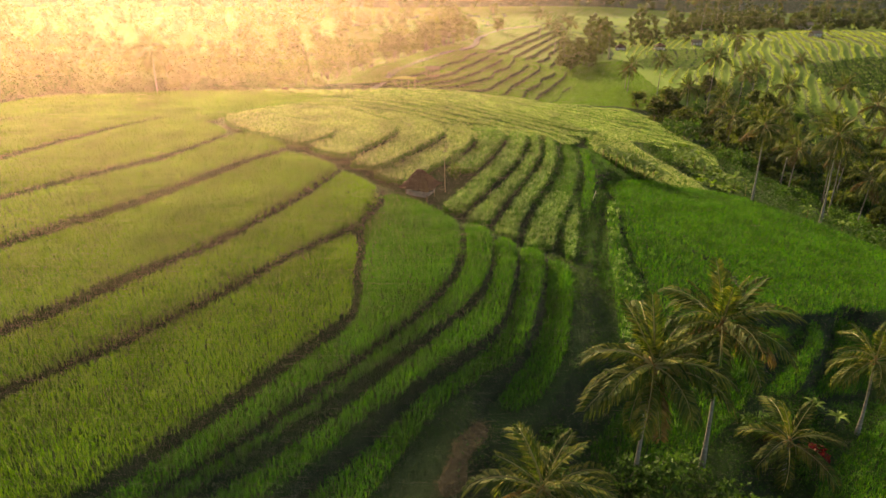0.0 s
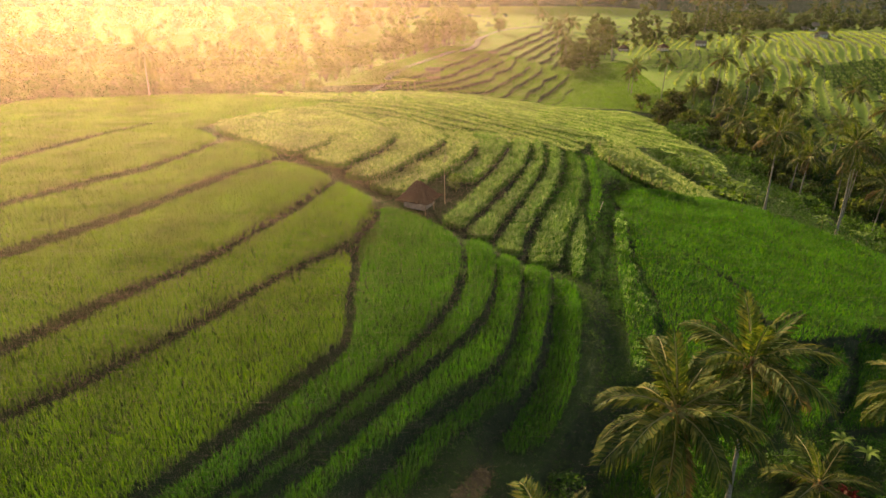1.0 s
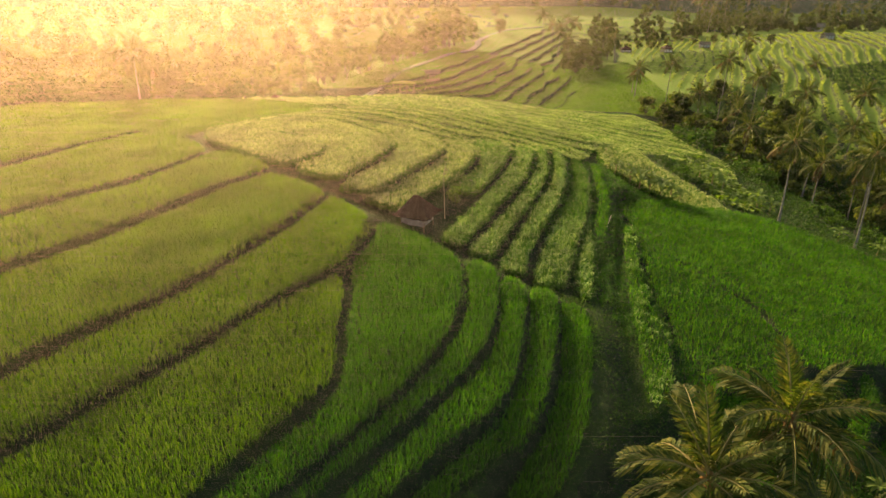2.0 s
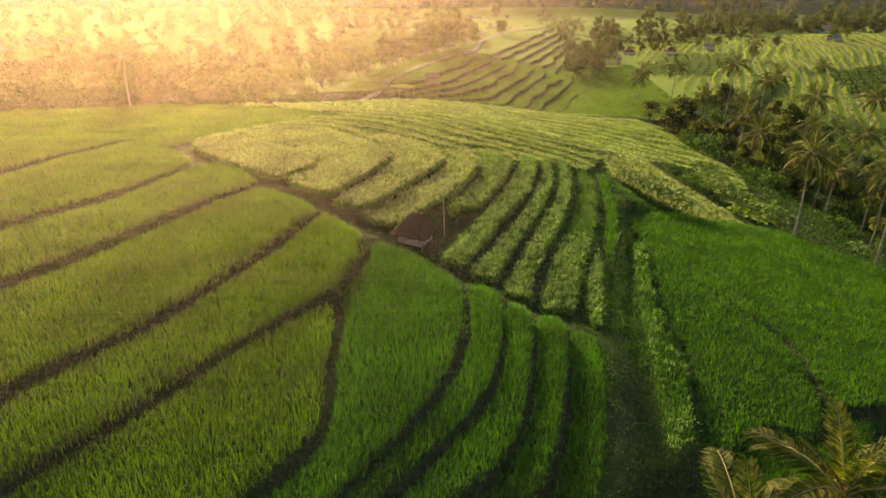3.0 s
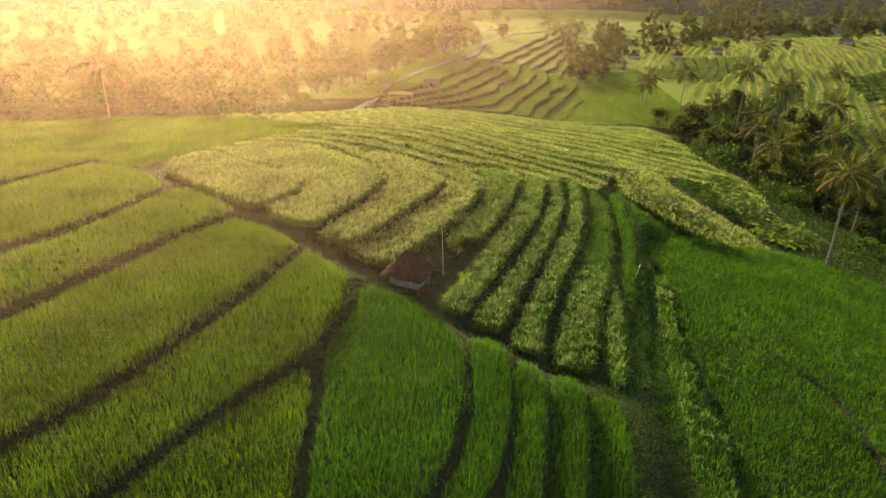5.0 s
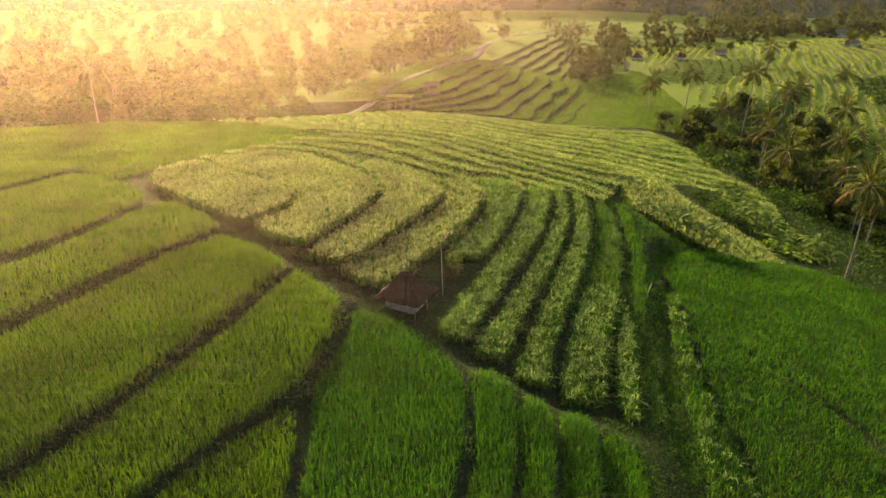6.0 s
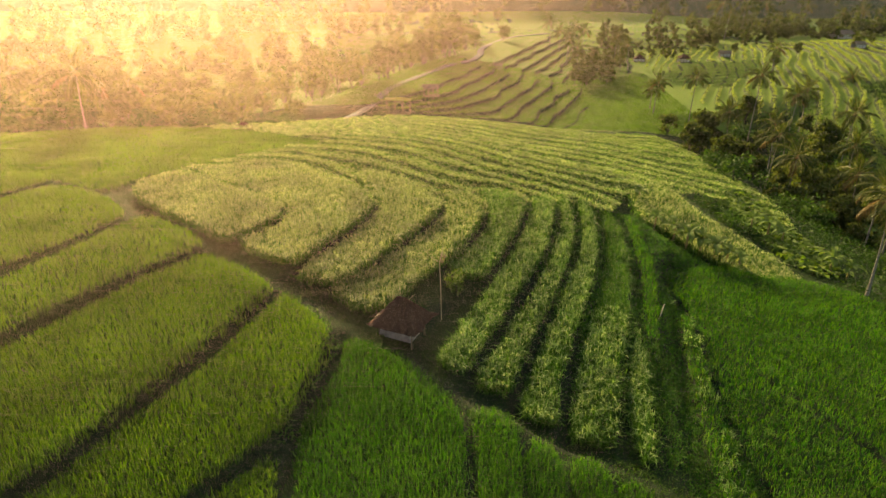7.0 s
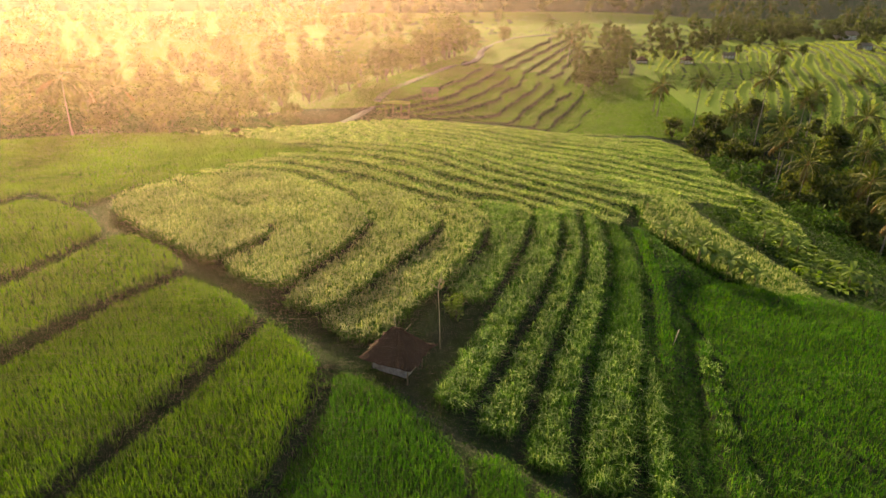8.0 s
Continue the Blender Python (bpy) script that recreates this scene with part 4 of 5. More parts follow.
# palms along the wooded gully
GULLY = [(36.4, 70.6, 9.0, -0.4), (41.8, 65.4, 10.0, -0.6), (49.6, 64.8, 11.0, -0.4), (54.5, 84.0, 9.5, -0.4), (54.0, 97.0, 8.5, 0.3), (52.0, 91.0, 7.0, 0.2),
         (60.0, 92.0, 10.0, 0.5), (57.0, 106.0, 9.0, -0.3), (51.0, 112.0, 8.0, 0.4), (63.0, 118.0, 10.0, 0.2), (54.0, 124.0, 9.5, 0.6), (58.5, 133.0, 11.0, -0.5),
         (64.5, 140.0, 13.5, 0.3), (62.0, 150.0, 15.5, 0.4), (56.0, 146.0, 10.0, -0.6), (52.5, 158.0, 10.5, 0.3), (68.0, 128.0, 11.0, 0.4), (72.0, 150.0, 9.0, -0.2),
         (48.0, 168.0, 7.0, 0.3), (70.0, 100.0, 9.0, 0.5), (66.0, 84.0, 9.0, 0.2), (60.0, 78.0, 8.0, 0.4), (72.0, 90.0, 8.5, -0.3), (76.0, 112.0, 8.0, 0.4),
         (66.0, 108.0, 10.0, 0.2), (78.0, 126.0, 7.0, 0.3), (55.5, 79.0, 7.0, 0.4), (57.0, 90.0, 8.0, -0.4)]
for i, (x, y, h, l) in enumerate(GULLY):
    palm_on(x, y, h, lean=(l, 0.3 * l), size=1.05 if i % 3 else 0.9, seed=100 + i, count=18, group="gully palms")

# trees: one model of each kind, then copies
TREES = [tree_thing(1, 9.5, 4.2, 760, 0.6, "spreading broadleaf tree in the valley belt"),
         tree_thing(2, 8.0, 3.2, 700, 0.52, "rounded dark broadleaf tree in the belt"),
         tree_thing(3, 11.5, 3.4, 760, 0.6, "tall slender broadleaf tree"),
         tree_thing(4, 7.0, 4.4, 700, 0.57, "low broad tree with an open crown")]
FAR_TREES = [tree_thing(21, 9.5, 4.0, 480, 0.62, "spreading broadleaf tree in a distant grove"),
             tree_thing(22, 8.0, 3.3, 420, 0.58, "rounded broadleaf tree in a distant grove"),
             tree_thing(23, 11.5, 3.2, 480, 0.62, "tall slender tree in a distant grove")]
SHRUBS = [shrub_thing(5, 1.8, 1.3, 380, 0.14, SHRUB, "dark leafy shrub on the bank"),
          shrub_thing(6, 1.3, 1.5, 380, 0.13, SHRUB, "low tangled green shrub on the slope"),
          shrub_thing(7, 2.6, 1.6, 420, 0.18, SHRUB, "tall leafy shrub in the gully")]
BANANAS = [banana_thing(8), banana_thing(9)]

rng = random.Random(12)


def scatter(count, area, models, low, high, sink=0.2, keep=None):
    made = 0
    while made < count:
        x, y = area(rng)
        if keep and not keep(x, y):
            continue
        put(rng.choice(models), x, y, rng.uniform(low, high), rng.uniform(0, 360), sink)
        made += 1


def open_ground(x, y):
    a, b = np.array([x]), np.array([y])
    return not any(inside(f["loop"], a, b)[0] or edge_gap(f["loop"], a, b)[0] < 0.8 for f in FIELDS if abs(f["mid"][0] - x) < 45)


scatter(26, lambda r: (r.uniform(-100, -57), r.uniform(90, 106)), SHRUBS, 1.2, 2.2, 0.2)
scatter(30, lambda r: (r.uniform(-42, -23), r.uniform(114, 134)), SHRUBS, 0.9, 1.6, 0.2)
# belt of trees behind the crest and along the road, then groves further off
scatter(60, lambda r: (r.uniform(-104, -29), r.uniform(106, 124)), TREES, 0.55, 0.95, 1.0)
scatter(30, lambda r: (r.uniform(-100, -28), r.uniform(124, 150)), FAR_TREES, 0.6, 1.0, 1.2)
scatter(46, lambda r: (lambda y: (-13 + 0.42 * (y - 163) - r.uniform(3, 42), y))(r.uniform(150, 262)), FAR_TREES, 0.6, 1.05, 1.0)
scatter(12, lambda r: (r.uniform(-7, 4), r.uniform(208, 232)), FAR_TREES, 0.95, 1.3, 1.0)
scatter(46, lambda r: (lambda y: (r.uniform(31, 47) + 0.3 * (y - 195), y))(r.uniform(193, 246)), FAR_TREES, 0.28, 0.55, 0.6)


def woods(name, plots, leaves, leaf, seed, label):
    """Groves too far off to tell one tree from the next: plots of (count, x from, x to, y from, y to, size)."""
    blobs, g = [], random.Random(seed)
    for count, x0, x1, y0, y1, size in plots:
        for _ in range(count):
            x, y, s = g.uniform(x0, x1), g.uniform(y0, y1), g.uniform(0.55, 1.15) * size
            z, tall = gz(x, y), g.uniform(0.8, 1.4)
            for k in range(6):
                w = 0.6 + 0.7 * math.sin(0.5 * k + 0.3)
                blobs.append((x + g.uniform(-2, 2) * s * w, y + g.uniform(-2, 2) * s * w, z + s * tall * (0.8 + 1.25 * k), s * g.uniform(0.9, 1.5) * w))
    v, f = leaf_cloud(blobs, leaves, leaf, seed + 1)
    stuff(name, v, f, TREE, label, "trees")


woods("distant_woods", ((180, -230, -40, 165, 300, 1.0), (170, -330, 0, 290, 400, 1.0), (44, -20, 120, 354, 400, 1.0), (5, 20, 110, 292, 345, 0.8), (210, 118, 330, 296, 400, 0.7)),
      64000, 0.95, 77, "distant hazy groves of mixed broadleaf trees")
woods("grove_trees", ((60, 54, 112, 246, 284, 0.55), (40, 104, 150, 262, 290, 0.7), (30, 150, 200, 264, 300, 0.85), (12, 60, 84, 228, 240, 0.3)), 46000, 0.45, 91, "hazy grove of mixed trees beyond the rice terraces")
scatter(34, lambda r: (r.uniform(46, 70), r.uniform(104, 162)), TREES, 0.5, 0.85, 0.8)
scatter(26, lambda r: (r.uniform(52, 72), r.uniform(74, 104)), TREES, 0.4, 0.7, 0.8)
for x, y, s in [(98.5, 207.0, 0.44), (84.5, 190.5, 0.5), (86.5, 220.0, 0.42), (119.0, 214.5, 0.4), (125.0, 217.5, 0.42), (61.5, 230.0, 0.3), (72.5, 219.0, 0.26), (24, 322, 0.8), (64.5, 150.0, 0.5)]:
    put(TREES[1], x, y, s, 40 * s)
for i in range(14):
    x, y = rng.uniform(-78, -30), rng.uniform(106, 128)
    palm_on(x, y, rng.uniform(6, 8.5), lean=(rng.uniform(-1, 1), 0), size=1.0, seed=200 + i, count=16, group="belt palms")
palm_on(-46.5, 105.0, 7.6, lean=(0.3, 0), size=1.25, seed=260, count=18, group="belt palms")
for i in range(10):
    x, y = rng.uniform(34, 56), rng.uniform(212, 250)
    palm_on(x, y, rng.uniform(6, 9), lean=(rng.uniform(-1, 1), 0), size=1.0, seed=300 + i, count=14, group="grove palms")
for i in range(12):
    x, y = rng.uniform(100, 190), rng.uniform(262, 296)
    palm_on(x, y, rng.uniform(8, 12), lean=(rng.uniform(-1, 1), 0), size=1.1, seed=330 + i, count=14, group="grove palms")
palm_on(48.5, 172.5, 4.6, seed=351, size=0.9, count=16, group="grove palms")
palm_on(83.0, 188.0, 6.0, seed=352, size=0.9, count=16, group="grove palms")
palm_on(93.5, 171.5, 1.0, seed=353, size=0.9, count=16, group="grove palms", label="bushy low palm on a green hillside")
palm_on(120.0, 216.0, 2.5, seed=354, size=0.9, count=16, group="grove palms")

# shrubs on the shaded slope and in the gully
scatter(60, lambda r: (r.uniform(-84, -29), r.uniform(99, 116)), SHRUBS, 1.1, 2.2, 0.2, open_ground)
scatter(70, lambda r: (r.uniform(4, 34), r.uniform(15, 36)), SHRUBS, 0.6, 1.15, 0.1, lambda x, y: open_ground(x, y) and x > 0.55 * y - 9 and not (19 < x < 32 and 29 < y < 38))
scatter(60, lambda r: (r.uniform(46, 66), r.uniform(58, 110)), SHRUBS, 0.9, 1.8, 0.2, open_ground)
scatter(40, lambda r: (r.uniform(44, 74), r.uniform(110, 165)), SHRUBS, 1.2, 2.2, 0.2, open_ground)
for x, y, s in [(31.0, 91.0, 1.1), (31.5, 88.6, 1.2), (31.2, 86.2, 1.1), (32.0, 84.2, 1.0), (30.6, 93.4, 0.9), (19.6, 81.2, 0.7), (21.2, 79.0, 0.6)]:
    put(rng.choice(SHRUBS), x, y, s, 77 * s, 0.1)
for x, y, s in [(20.6, 79.5, 0.9), (21.8, 77.5, 1.0), (22.6, 76.2, 1.1), (23.6, 75.6, 1.05), (24.6, 74.6, 1.1), (25.6, 74.2, 0.95), (26.4, 73.4, 0.9), (21.0, 86.6, 0.8),
                (34.0, 87.4, 1.0), (35.2, 86.0, 1.1), (36.0, 84.4, 0.9), (37.2, 77.4, 1.1), (38.4, 76.4, 0.9), (43.0, 70.0, 0.8), (46.0, 67.6, 0.9), (24.4, 31.4, 0.5), (23.0, 31.8, 0.45),
                (57.0, 112.0, 1.2), (60.0, 104.0, 1.3), (55.0, 99.0, 1.2)]:
    put(rng.choice(BANANAS), x, y, s, rng.uniform(0, 360))
RED = shrub_thing(14, 1.3, 0.5, 160, 0.16, REDLEAF, "shrub with dark red leaves among greenery")
put(RED, 21.6, 28.6, 1.0)
BUSH = shrub_thing(15, 1.5, 0.7, 300, 0.14, BANANA, "light green bush beside the field hut")
put(BUSH, 1.2, 59.2, 1.0)
put(BUSH, 24.0, 79.0, 0.9)

# ---- field hut ----
def thatch_roof(name, lx, ly, rise, material, ragged=0.12, seed=3):
    """Hipped thatch with a short ridge, thick at the eaves, ragged along the edge."""
    r = random.Random(seed)
    ring, verts, faces = 40, [], []
    levels = [(1.0, 0.0), (0.82, 0.16), (0.58, 0.4), (0.3, 0.72), (0.05, 1.0)]
    def corner(k):
        a = 2 * math.pi * k / ring
        c, s = math.cos(a), math.sin(a)
        m = max(abs(c), abs(s))
        return c / m * 0.95, s / m * 0.95
    for scale, up in levels:
        for k in range(ring):
            cx, cy = corner(k)
            j = r.uniform(-ragged, ragged) * (1 if up < 0.1 else 0.3)
            verts.append((cx * (lx * scale + 0.18 * (1 - scale)) + j * cx, cy * ly * scale + j * cy, rise * up + (r.uniform(-0.05, 0.03))))
    low = len(verts)
    for k in range(ring):
        cx, cy = corner(k)
        verts.append((cx * (lx - 0.12), cy * (ly - 0.12), -0.18 + r.uniform(-0.06, 0.03)))
    for l in range(len(levels) - 1):
        for k in range(ring):
            a, b = l * ring + k, l * ring + (k + 1) % ring
            faces.append((a, b, b + ring, a + ring))
    faces.append(tuple((len(levels) - 1) * ring + k for k in range(ring)))
    for k in range(ring):
        faces.append((low + (k + 1) % ring, (k + 1) % ring, k, low + k))
    faces.append(tuple(low + k for k in reversed(range(ring))))
    return mesh_of(name, verts, faces, material)


def field_hut(x, y, turn):
    ob = thing("field_hut", (x, y, gz(x, y)), "small field hut with dark thatched roof and pale matting walls", "hut", turn=turn, size=0.86)
    roof = part("roof", thatch_roof("roof", 1.78, 1.52, 1.65, THATCH, 0.28), ob, "dark weathered thatch", pose(0, 0, 1.16))
    for sx, sy, lx, ly in ((0, -1.0, 2.3, 0.06), (0, 1.0, 2.3, 0.06), (-1.18, 0, 0.06, 1.95), (1.18, 0, 0.06, 1.95)):
        part("wall", bm_mesh("wall", box(lx, ly, 0.82, 0.015), WHITEWALL), ob, "sagging pale matting", pose(sx, sy, 0.66, 6.0 * sy, 5.0 * sx, 1.5 * sy))
    for px in (-1.15, 1.15):
        for py in (-0.97, 0.97):
            bar("post", (px, py, -0.3), (px, py, 1.5), 0.06, 0.05, WOOD, ob)
    bar("ridge_pole", (-1.5, -0.9, 0.3), (-0.5, -0.2, 1.05), 0.025, 0.02, BAMBOO, roof, "loose bamboo pole on the thatch")
    bar("stick", (-0.05, 0.1, 1.05), (-0.35, 0.4, 2.3), 0.018, 0.01, BAMBOO, roof)
    bar("stick", (0.1, 0.1, 1.05), (0.7, 0.5, 1.75), 0.016, 0.01, BAMBOO, roof)
    bar("ridge_tie", (-0.1, 0, 1.24), (0.05, -0.55, 0.82), 0.035, 0.02, BAMBOO, roof, "dry straw tie at the ridge")
    return ob


field_hut(-2.0, 53.6, -24)


def bamboo_pole(x, y, high):
    ob = thing("bamboo_pole", (x, y, gz(x, y)), "tall thin bamboo pole with frayed tip and a cross twig", "pole")
    v, f = tube([(0, 0, -0.3), (-0.05, 0, high * 0.45), (-0.12, 0.05, high * 0.8), (0.1, 0.1, high)], [0.027, 0.023, 0.018, 0.009], 6)
    part("shaft", mesh_of("shaft", v, f, BAMBOO, smooth=True), ob)
    bar("twig", (-0.12, 0.05, high * 0.78), (-0.65, 0.0, high * 0.86), 0.02, 0.01, BAMBOO, ob)
    bar("twig", (-0.12, 0.05, high * 0.78), (0.1, 0.05, high * 0.93), 0.03, 0.012, BAMBOO, ob)
    lv, lf = leaf_cloud([(0.12, 0.08, high * 0.86, 0.16), (0.05, 0.08, high * 0.8, 0.12)], 40, 0.09, 5)
    part("frayed_leaves", mesh_of("frayed_leaves", lv, lf, SCRAP), ob, "dry frayed leaf scraps")
    return ob


bamboo_pole(0.2, 56.3, 4.9)


def loose_stick(x, y, reach, high, label):
    ob = thing("stick", (x, y, gz(x, y)), label, "stick", "sticks")
    bar("shaft", (0, 0, -0.1), (reach[0], reach[1], high), 0.04, 0.03, BAMBOO, ob)


loose_stick(15.1, 60.6, (0.35, 0.3), 1.0, "short pale stick leaning beside the path")
loose_stick(13.8, 55.2, (-0.1, 1.6), 0.16, "pale bamboo length lying in the ditch")


# ---- distant huts, road, soil ----
def gable_roof(name, lx, ly, rise, material):
    """Pitched sheet roof with an overhang, real thickness and a lapped ridge."""
    verts, faces = [], []
    t = 0.07
    for x in (-lx / 2, lx / 2):
        verts += [(x, -ly / 2, 0), (x, 0, rise), (x, ly / 2, 0), (x, ly / 2, -t), (x, 0, rise - t), (x, -ly / 2, -t)]
    for k in range(6):
        a, b = k, (k + 1) % 6
        faces.append((a, a + 6, b + 6, b))
    faces += [(0, 1, 4, 5), (1, 2, 3, 4), (11, 10, 7, 6), (10, 9, 8, 7)]
    return mesh_of(name, verts, faces, material)


def pavilion(x, y, turn, lx, ly, post, rise, roof, wall=0.0, label="", lift=0.0):
    ob = thing("field_shelter", (x, y, gz(x, y) + lift), label, "hut", "field shelters", turn)
    made = gable_roof("roof", lx, ly, rise, roof) if roof is TIN else thatch_roof("roof", lx / 2, ly / 2, rise, roof, 0.05, 9)
    part("roof", made, ob, "", pose(0, 0, post))
    for i in range(4):
        for sy in (-1, 1):
            px = (-0.42 + 0.28 * i) * lx
            bar("post", (px, sy * ly * 0.4, -1.2), (px, sy * ly * 0.4, post), 0.09, 0.08, WOOD, ob)
    if wall:
        for sy in (-1, 1):
            part("wall", bm_mesh("wall", box(lx * 0.84, 0.1, wall, 0.02), PLASTER), ob, "", pose(0, sy * ly * 0.38, wall / 2 - 0.1))
    part("floor_deck", bm_mesh("floor_deck", box(lx * 0.9, ly * 0.85, 0.2, 0.02), WOOD), ob, "", pose(0, 0, 0.05))
    return ob


pavilion(-2.6, 160.0, 8, 3.6, 2.6, 1.7, 0.7, TIN, 0.0, "open field shelter with a pale roof on posts")
pavilion(-8.9, 152.0, -4, 5.6, 2.0, 3.0, 0.35, BUND, 0.0, "open shelter on posts overgrown with pale creepers")
pavilion(-25.2, 103.0, 12, 3.8, 3.0, 1.0, 1.1, THATCH, 0.0, "low thatched hut behind the field crest", -1.0)
pavilion(117.5, 211.0, 10, 3.6, 2.6, 1.2, 0.7, TIN, 1.2, "small pale hut with grey roof on the hillside")
pavilion(83.5, 219.0, -10, 3.4, 2.6, 1.0, 0.8, TIN, 1.1, "grey-roofed hut by a tree on the terraces")
pavilion(71.0, 217.5, 10, 3.4, 2.8, 1.3, 1.0, THATCH, 0.8, "little thatched hut on a green terrace edge")
pavilion(61.0, 228.0, -6, 3.6, 2.8, 1.0, 1.1, THATCH, 0.8, "low dark thatched hut on the far terraces")
pavilion(144.0, 266.0, 5, 8.0, 5.0, 1.8, 1.2, TIN, 1.6, "larger house with a grey sheet roof among trees")
pavilion(14.6, 198.5, 24, 2.4, 1.6, 1.0, 0.6, TIN, 0.0, "tiny pale-roofed shelter on the terraced hill")
for x, y, s in [(-12.0, 150.0, 1.1), (-5.6, 150.2, 1.0), (-9.0, 149.4, 0.7)]:
    put(SHRUBS[0], x, y, s)


def ribbon(name, points, half, lift, material, label, category):
    """A paved strip along the land, with a low shoulder on both sides."""
    p = smooth_open(points)
    z = ground_at(p[:, 0], p[:, 1])
    z = np.convolve(np.pad(z, 6, mode="edge"), np.ones(13) / 13, mode="valid") + lift
    d = np.gradient(p, axis=0)
    d /= np.linalg.norm(d, axis=1)[:, None]
    nrm = np.c_[-d[:, 1], d[:, 0]]
    cols = []
    for off, down in ((-half - 1.2, -1.6), (-half, 0.0), (0.0, 0.05), (half, 0.0), (half + 1.2, -1.6)):
        cols.append(np.c_[p + nrm * off, z + down])
    v = np.stack(cols, 1).reshape(-1, 3)
    n = len(p)
    faces = np.array([(i * 5 + k, i * 5 + k + 1, i * 5 + k + 6, i * 5 + k + 5) for i in range(n - 1) for k in range(4)])[:, ::-1]
    idx = np.array([1 if k in (0, 3) else 0 for i in range(n - 1) for k in range(4)])
    return tagged(new(name, mesh_of(name, v, faces, material, TURF, index=idx)), label, category, kind="structure")


def smooth_open(points, per=10):
    p = np.array(points, float)
    p = np.vstack([2 * p[0] - p[1], p, 2 * p[-1] - p[-2]])
    out = []
    for a, b, c, d in zip(p[:-3], p[1:-2], p[2:-1], p[3:]):
        for k in range(per):
            s = k / per
            out.append(0.5 * (2 * b + (c - a) * s + (2 * a - 5 * b + 4 * c - d) * s * s + (3 * b - a - 3 * c + d) * s ** 3))
    return np.array(out + [p[-2]])


ribbon("road", [(-52, 108), (-36, 122), (-23, 139), (-15, 153), (-11, 163), (-3, 182), (3, 196), (8, 207), (11, 220), (12, 231), (18, 252), (24, 264), (40, 280)], 0.95, 0.25, PATHM, "narrow grey concrete road along the valley side", "road")


def soil_patch():
    """Bare earth strewn with dry straw on the lower bank."""
    loop = smooth_loop([(-0.2, 20.5), (0.7, 21.2), (1.2, 22.0), (1.4, 23.3), (2.1, 24.6), (2.5, 25.7), (1.9, 26.0), (1.1, 25.0), (0.4, 23.9), (0.1, 22.6), (-0.4, 21.4)])
    x, y = np.meshgrid(np.arange(-2, 3, 0.15), np.arange(20, 27, 0.15))
    x, y = x.ravel(), y.ravel()
    x, y = x + RNG.uniform(-0.05, 0.05, x.size), y + RNG.uniform(-0.05, 0.05, x.size)
    ok = inside(loop, x, y)
    x, y = x[ok], y[ok]
    v, q = blades(np.c_[x, y, ground_at(x, y) + 0.02], 5, np.full(len(x), 0.05), 4.0, 0.014, 0.2, 0.08)
    stuff("straw", v, q, STRAW, "dry pale straw scattered on bare earth", "straw")


def soil_sheet():
    """The bare earth under the straw, a low uneven apron on the bank."""
    loop = smooth_loop([(0.0, 20.6), (0.7, 21.2), (1.1, 22.0), (1.3, 23.3), (2.1, 24.6), (2.4, 25.6), (1.9, 25.9), (1.2, 25.0), (0.5, 23.9), (0.2, 22.6), (-0.3, 21.4)])
    c = loop.mean(0)
    rings = [c + (loop - c) * s for s in (0.3, 0.6, 0.85, 1.0)]
    xy = np.vstack([c[None]] + rings)
    lift = np.r_[0.07, np.repeat([0.07, 0.06, 0.05, -0.03], len(loop))]
    v = np.c_[xy, ground_at(xy[:, 0], xy[:, 1]) + lift + 0.015 * waves(xy[:, 0], xy[:, 1], 0.4, 1.0)]
    n = len(loop)
    faces = [(0, 1 + k, 1 + (k + 1) % n) for k in range(n)]
    for r in range(3):
        faces += [(1 + r * n + k, 1 + (r + 1) * n + k, 1 + (r + 1) * n + (k + 1) % n, 1 + r * n + (k + 1) % n) for k in range(n)]
    tagged(new("soil_patch", mesh_of("soil_patch", v, faces, SOIL, smooth=True)), "bare brown earth patch on the bank", "soil", kind="structure")


soil_sheet()
STRAW = leafy("dry_straw", (0.06, 0.04, 0.018), (0.11, 0.078, 0.036), (0.2, 0.15, 0.075), 0.2)
soil_patch()


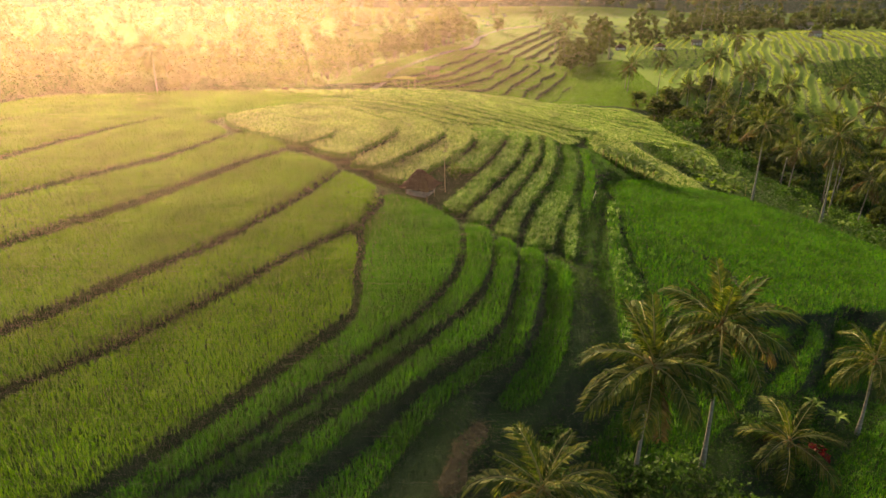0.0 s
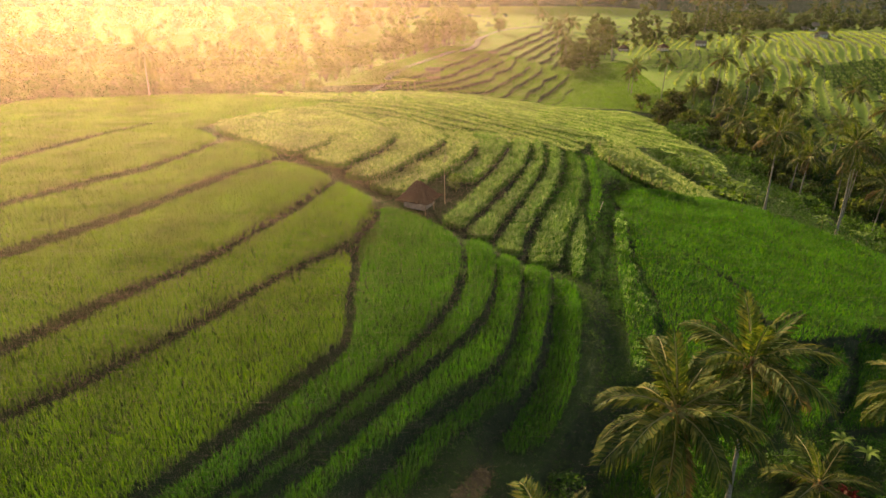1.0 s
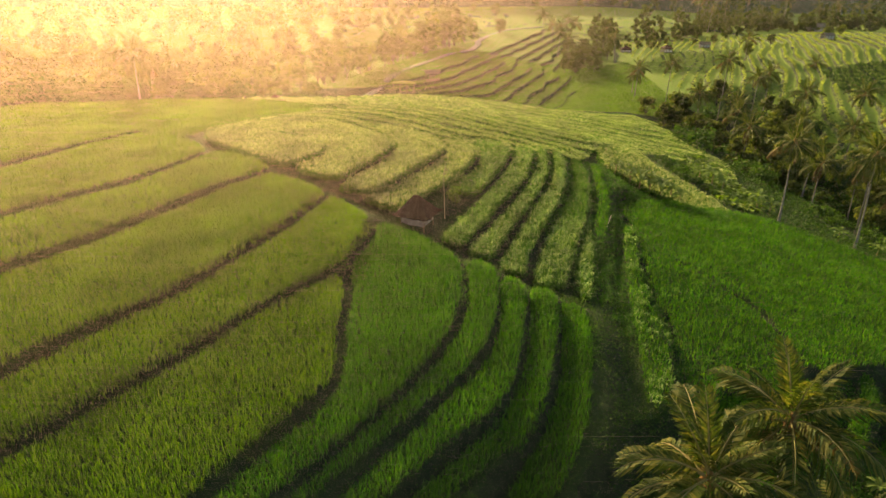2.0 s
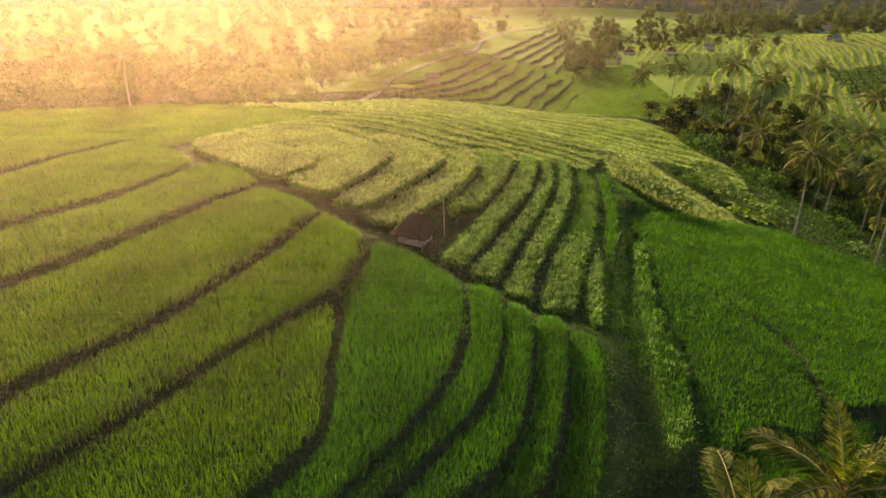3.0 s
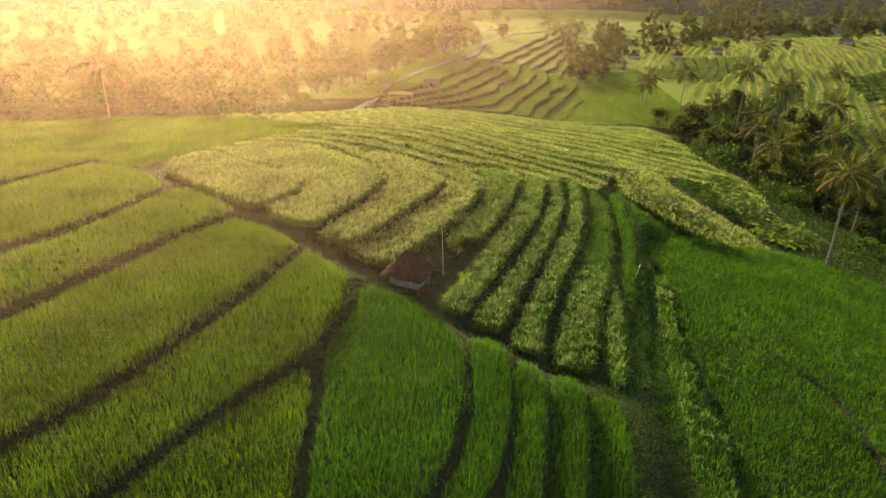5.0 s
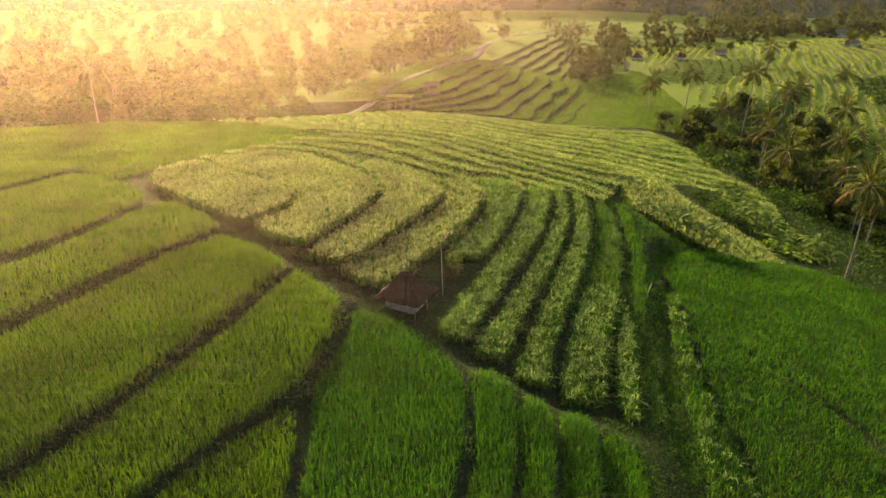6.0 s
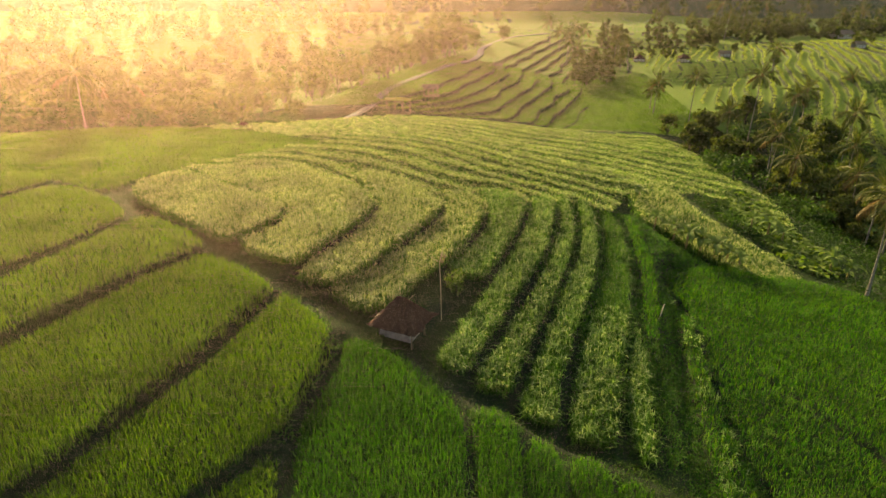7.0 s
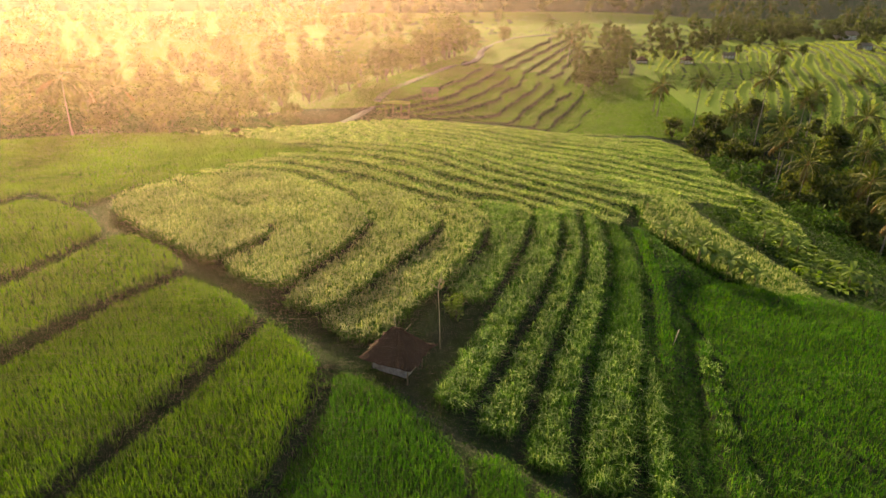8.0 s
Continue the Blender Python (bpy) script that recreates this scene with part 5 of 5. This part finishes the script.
# ---- mist ----
def mist(name, count, area, top, length, thick, label, material):
    """Added hair-fine threads, far too fine to tell apart, that stand in for thin haze and sun glare."""
    x, y = area(count)
    n = len(x)
    ground = ground_at(x, y)
    z = ground + 0.3 + (top(y) - ground) * RNG.uniform(0, 1, n) ** 0.7
    l, t = length * RNG.uniform(0.5, 1.5, n), thick * RNG.uniform(0.6, 1.4, n)
    a = RNG.normal(0, 0.004, n)
    dx, dz = np.cos(a) * l / 2, np.sin(a) * l / 2
    c, d = -np.sin(a) * t, np.cos(a) * t
    v = np.stack([np.c_[x - dx, y, z - dz], np.c_[x + dx, y, z + dz], np.c_[x + c, y, z + d]], 1)
    return stuff(name, v.reshape(-1, 3), np.arange(n * 3).reshape(n, 3), material, label, "mist")


def mist_material(name, even):
    """Thread finish standing in for moist air: it throws the sunlight mostly forward, and a little all round."""
    m, nt, out = shader(name)
    fw = add(nt, "ShaderNodeBsdfRefraction", Color=(0.36, 0.24, 0.2, 1), Roughness=0.86, IOR=2.0)
    fw.distribution = "BECKMANN"
    tr = add(nt, "ShaderNodeBsdfTranslucent", Color=(0.3, 0.4, 0.58, 1))
    mix = add(nt, "ShaderNodeMixShader", Fac=even)
    nt.links.new(fw.outputs[0], mix.inputs[1])
    nt.links.new(tr.outputs[0], mix.inputs[2])
    nt.links.new(mix.outputs[0], out.inputs[0])
    return m


MIST, FAR_AIR = mist_material("sunlit_mist", 0.07), mist_material("distant_air", 0.55)


# threads are thinned to the right, which keeps the glow on the left
def air(x0, x1, y0, y1):
    def spread_out(n):
        x, y = RNG.uniform(x0, x1, n), RNG.uniform(y0, y1, n)
        ok = (np.abs(x) < 0.75 * y + 16) & (RNG.uniform(0, 1, n) < 1 - 0.85 * ease(-9, 9, x - 16 * ease(46, 75, y)) * (1 - ease(88, 120, y)))
        return x[ok], y[ok]
    return spread_out


mist("field_haze", 680000, air(-80, 60, 4, 100), lambda y: 13 + 13 * ease(52, 84, y), 9.0, 0.00022, "hair-fine threads standing in for golden haze and glare over the rice fields", MIST)
# extra layer of threads, added only to veil the trees behind it
mist("crest_haze", 160000, air(-95, 20, 84, 106), lambda y: 30 + 0 * y, 14.0, 0.00046, "added hair-fine threads that veil the belt of trees in golden haze", MIST)
mist("valley_haze", 255000, air(-130, 130, 106, 240), lambda y: 30 + 0 * y, 18.0, 0.00035, "thin golden sunlit haze hanging over the valley trees", MIST)
mist("far_haze", 120000, air(-330, 260, 240, 400), lambda y: 40 + 0 * y, 50.0, 0.0005, "bright golden haze filling the distant valley", FAR_AIR)
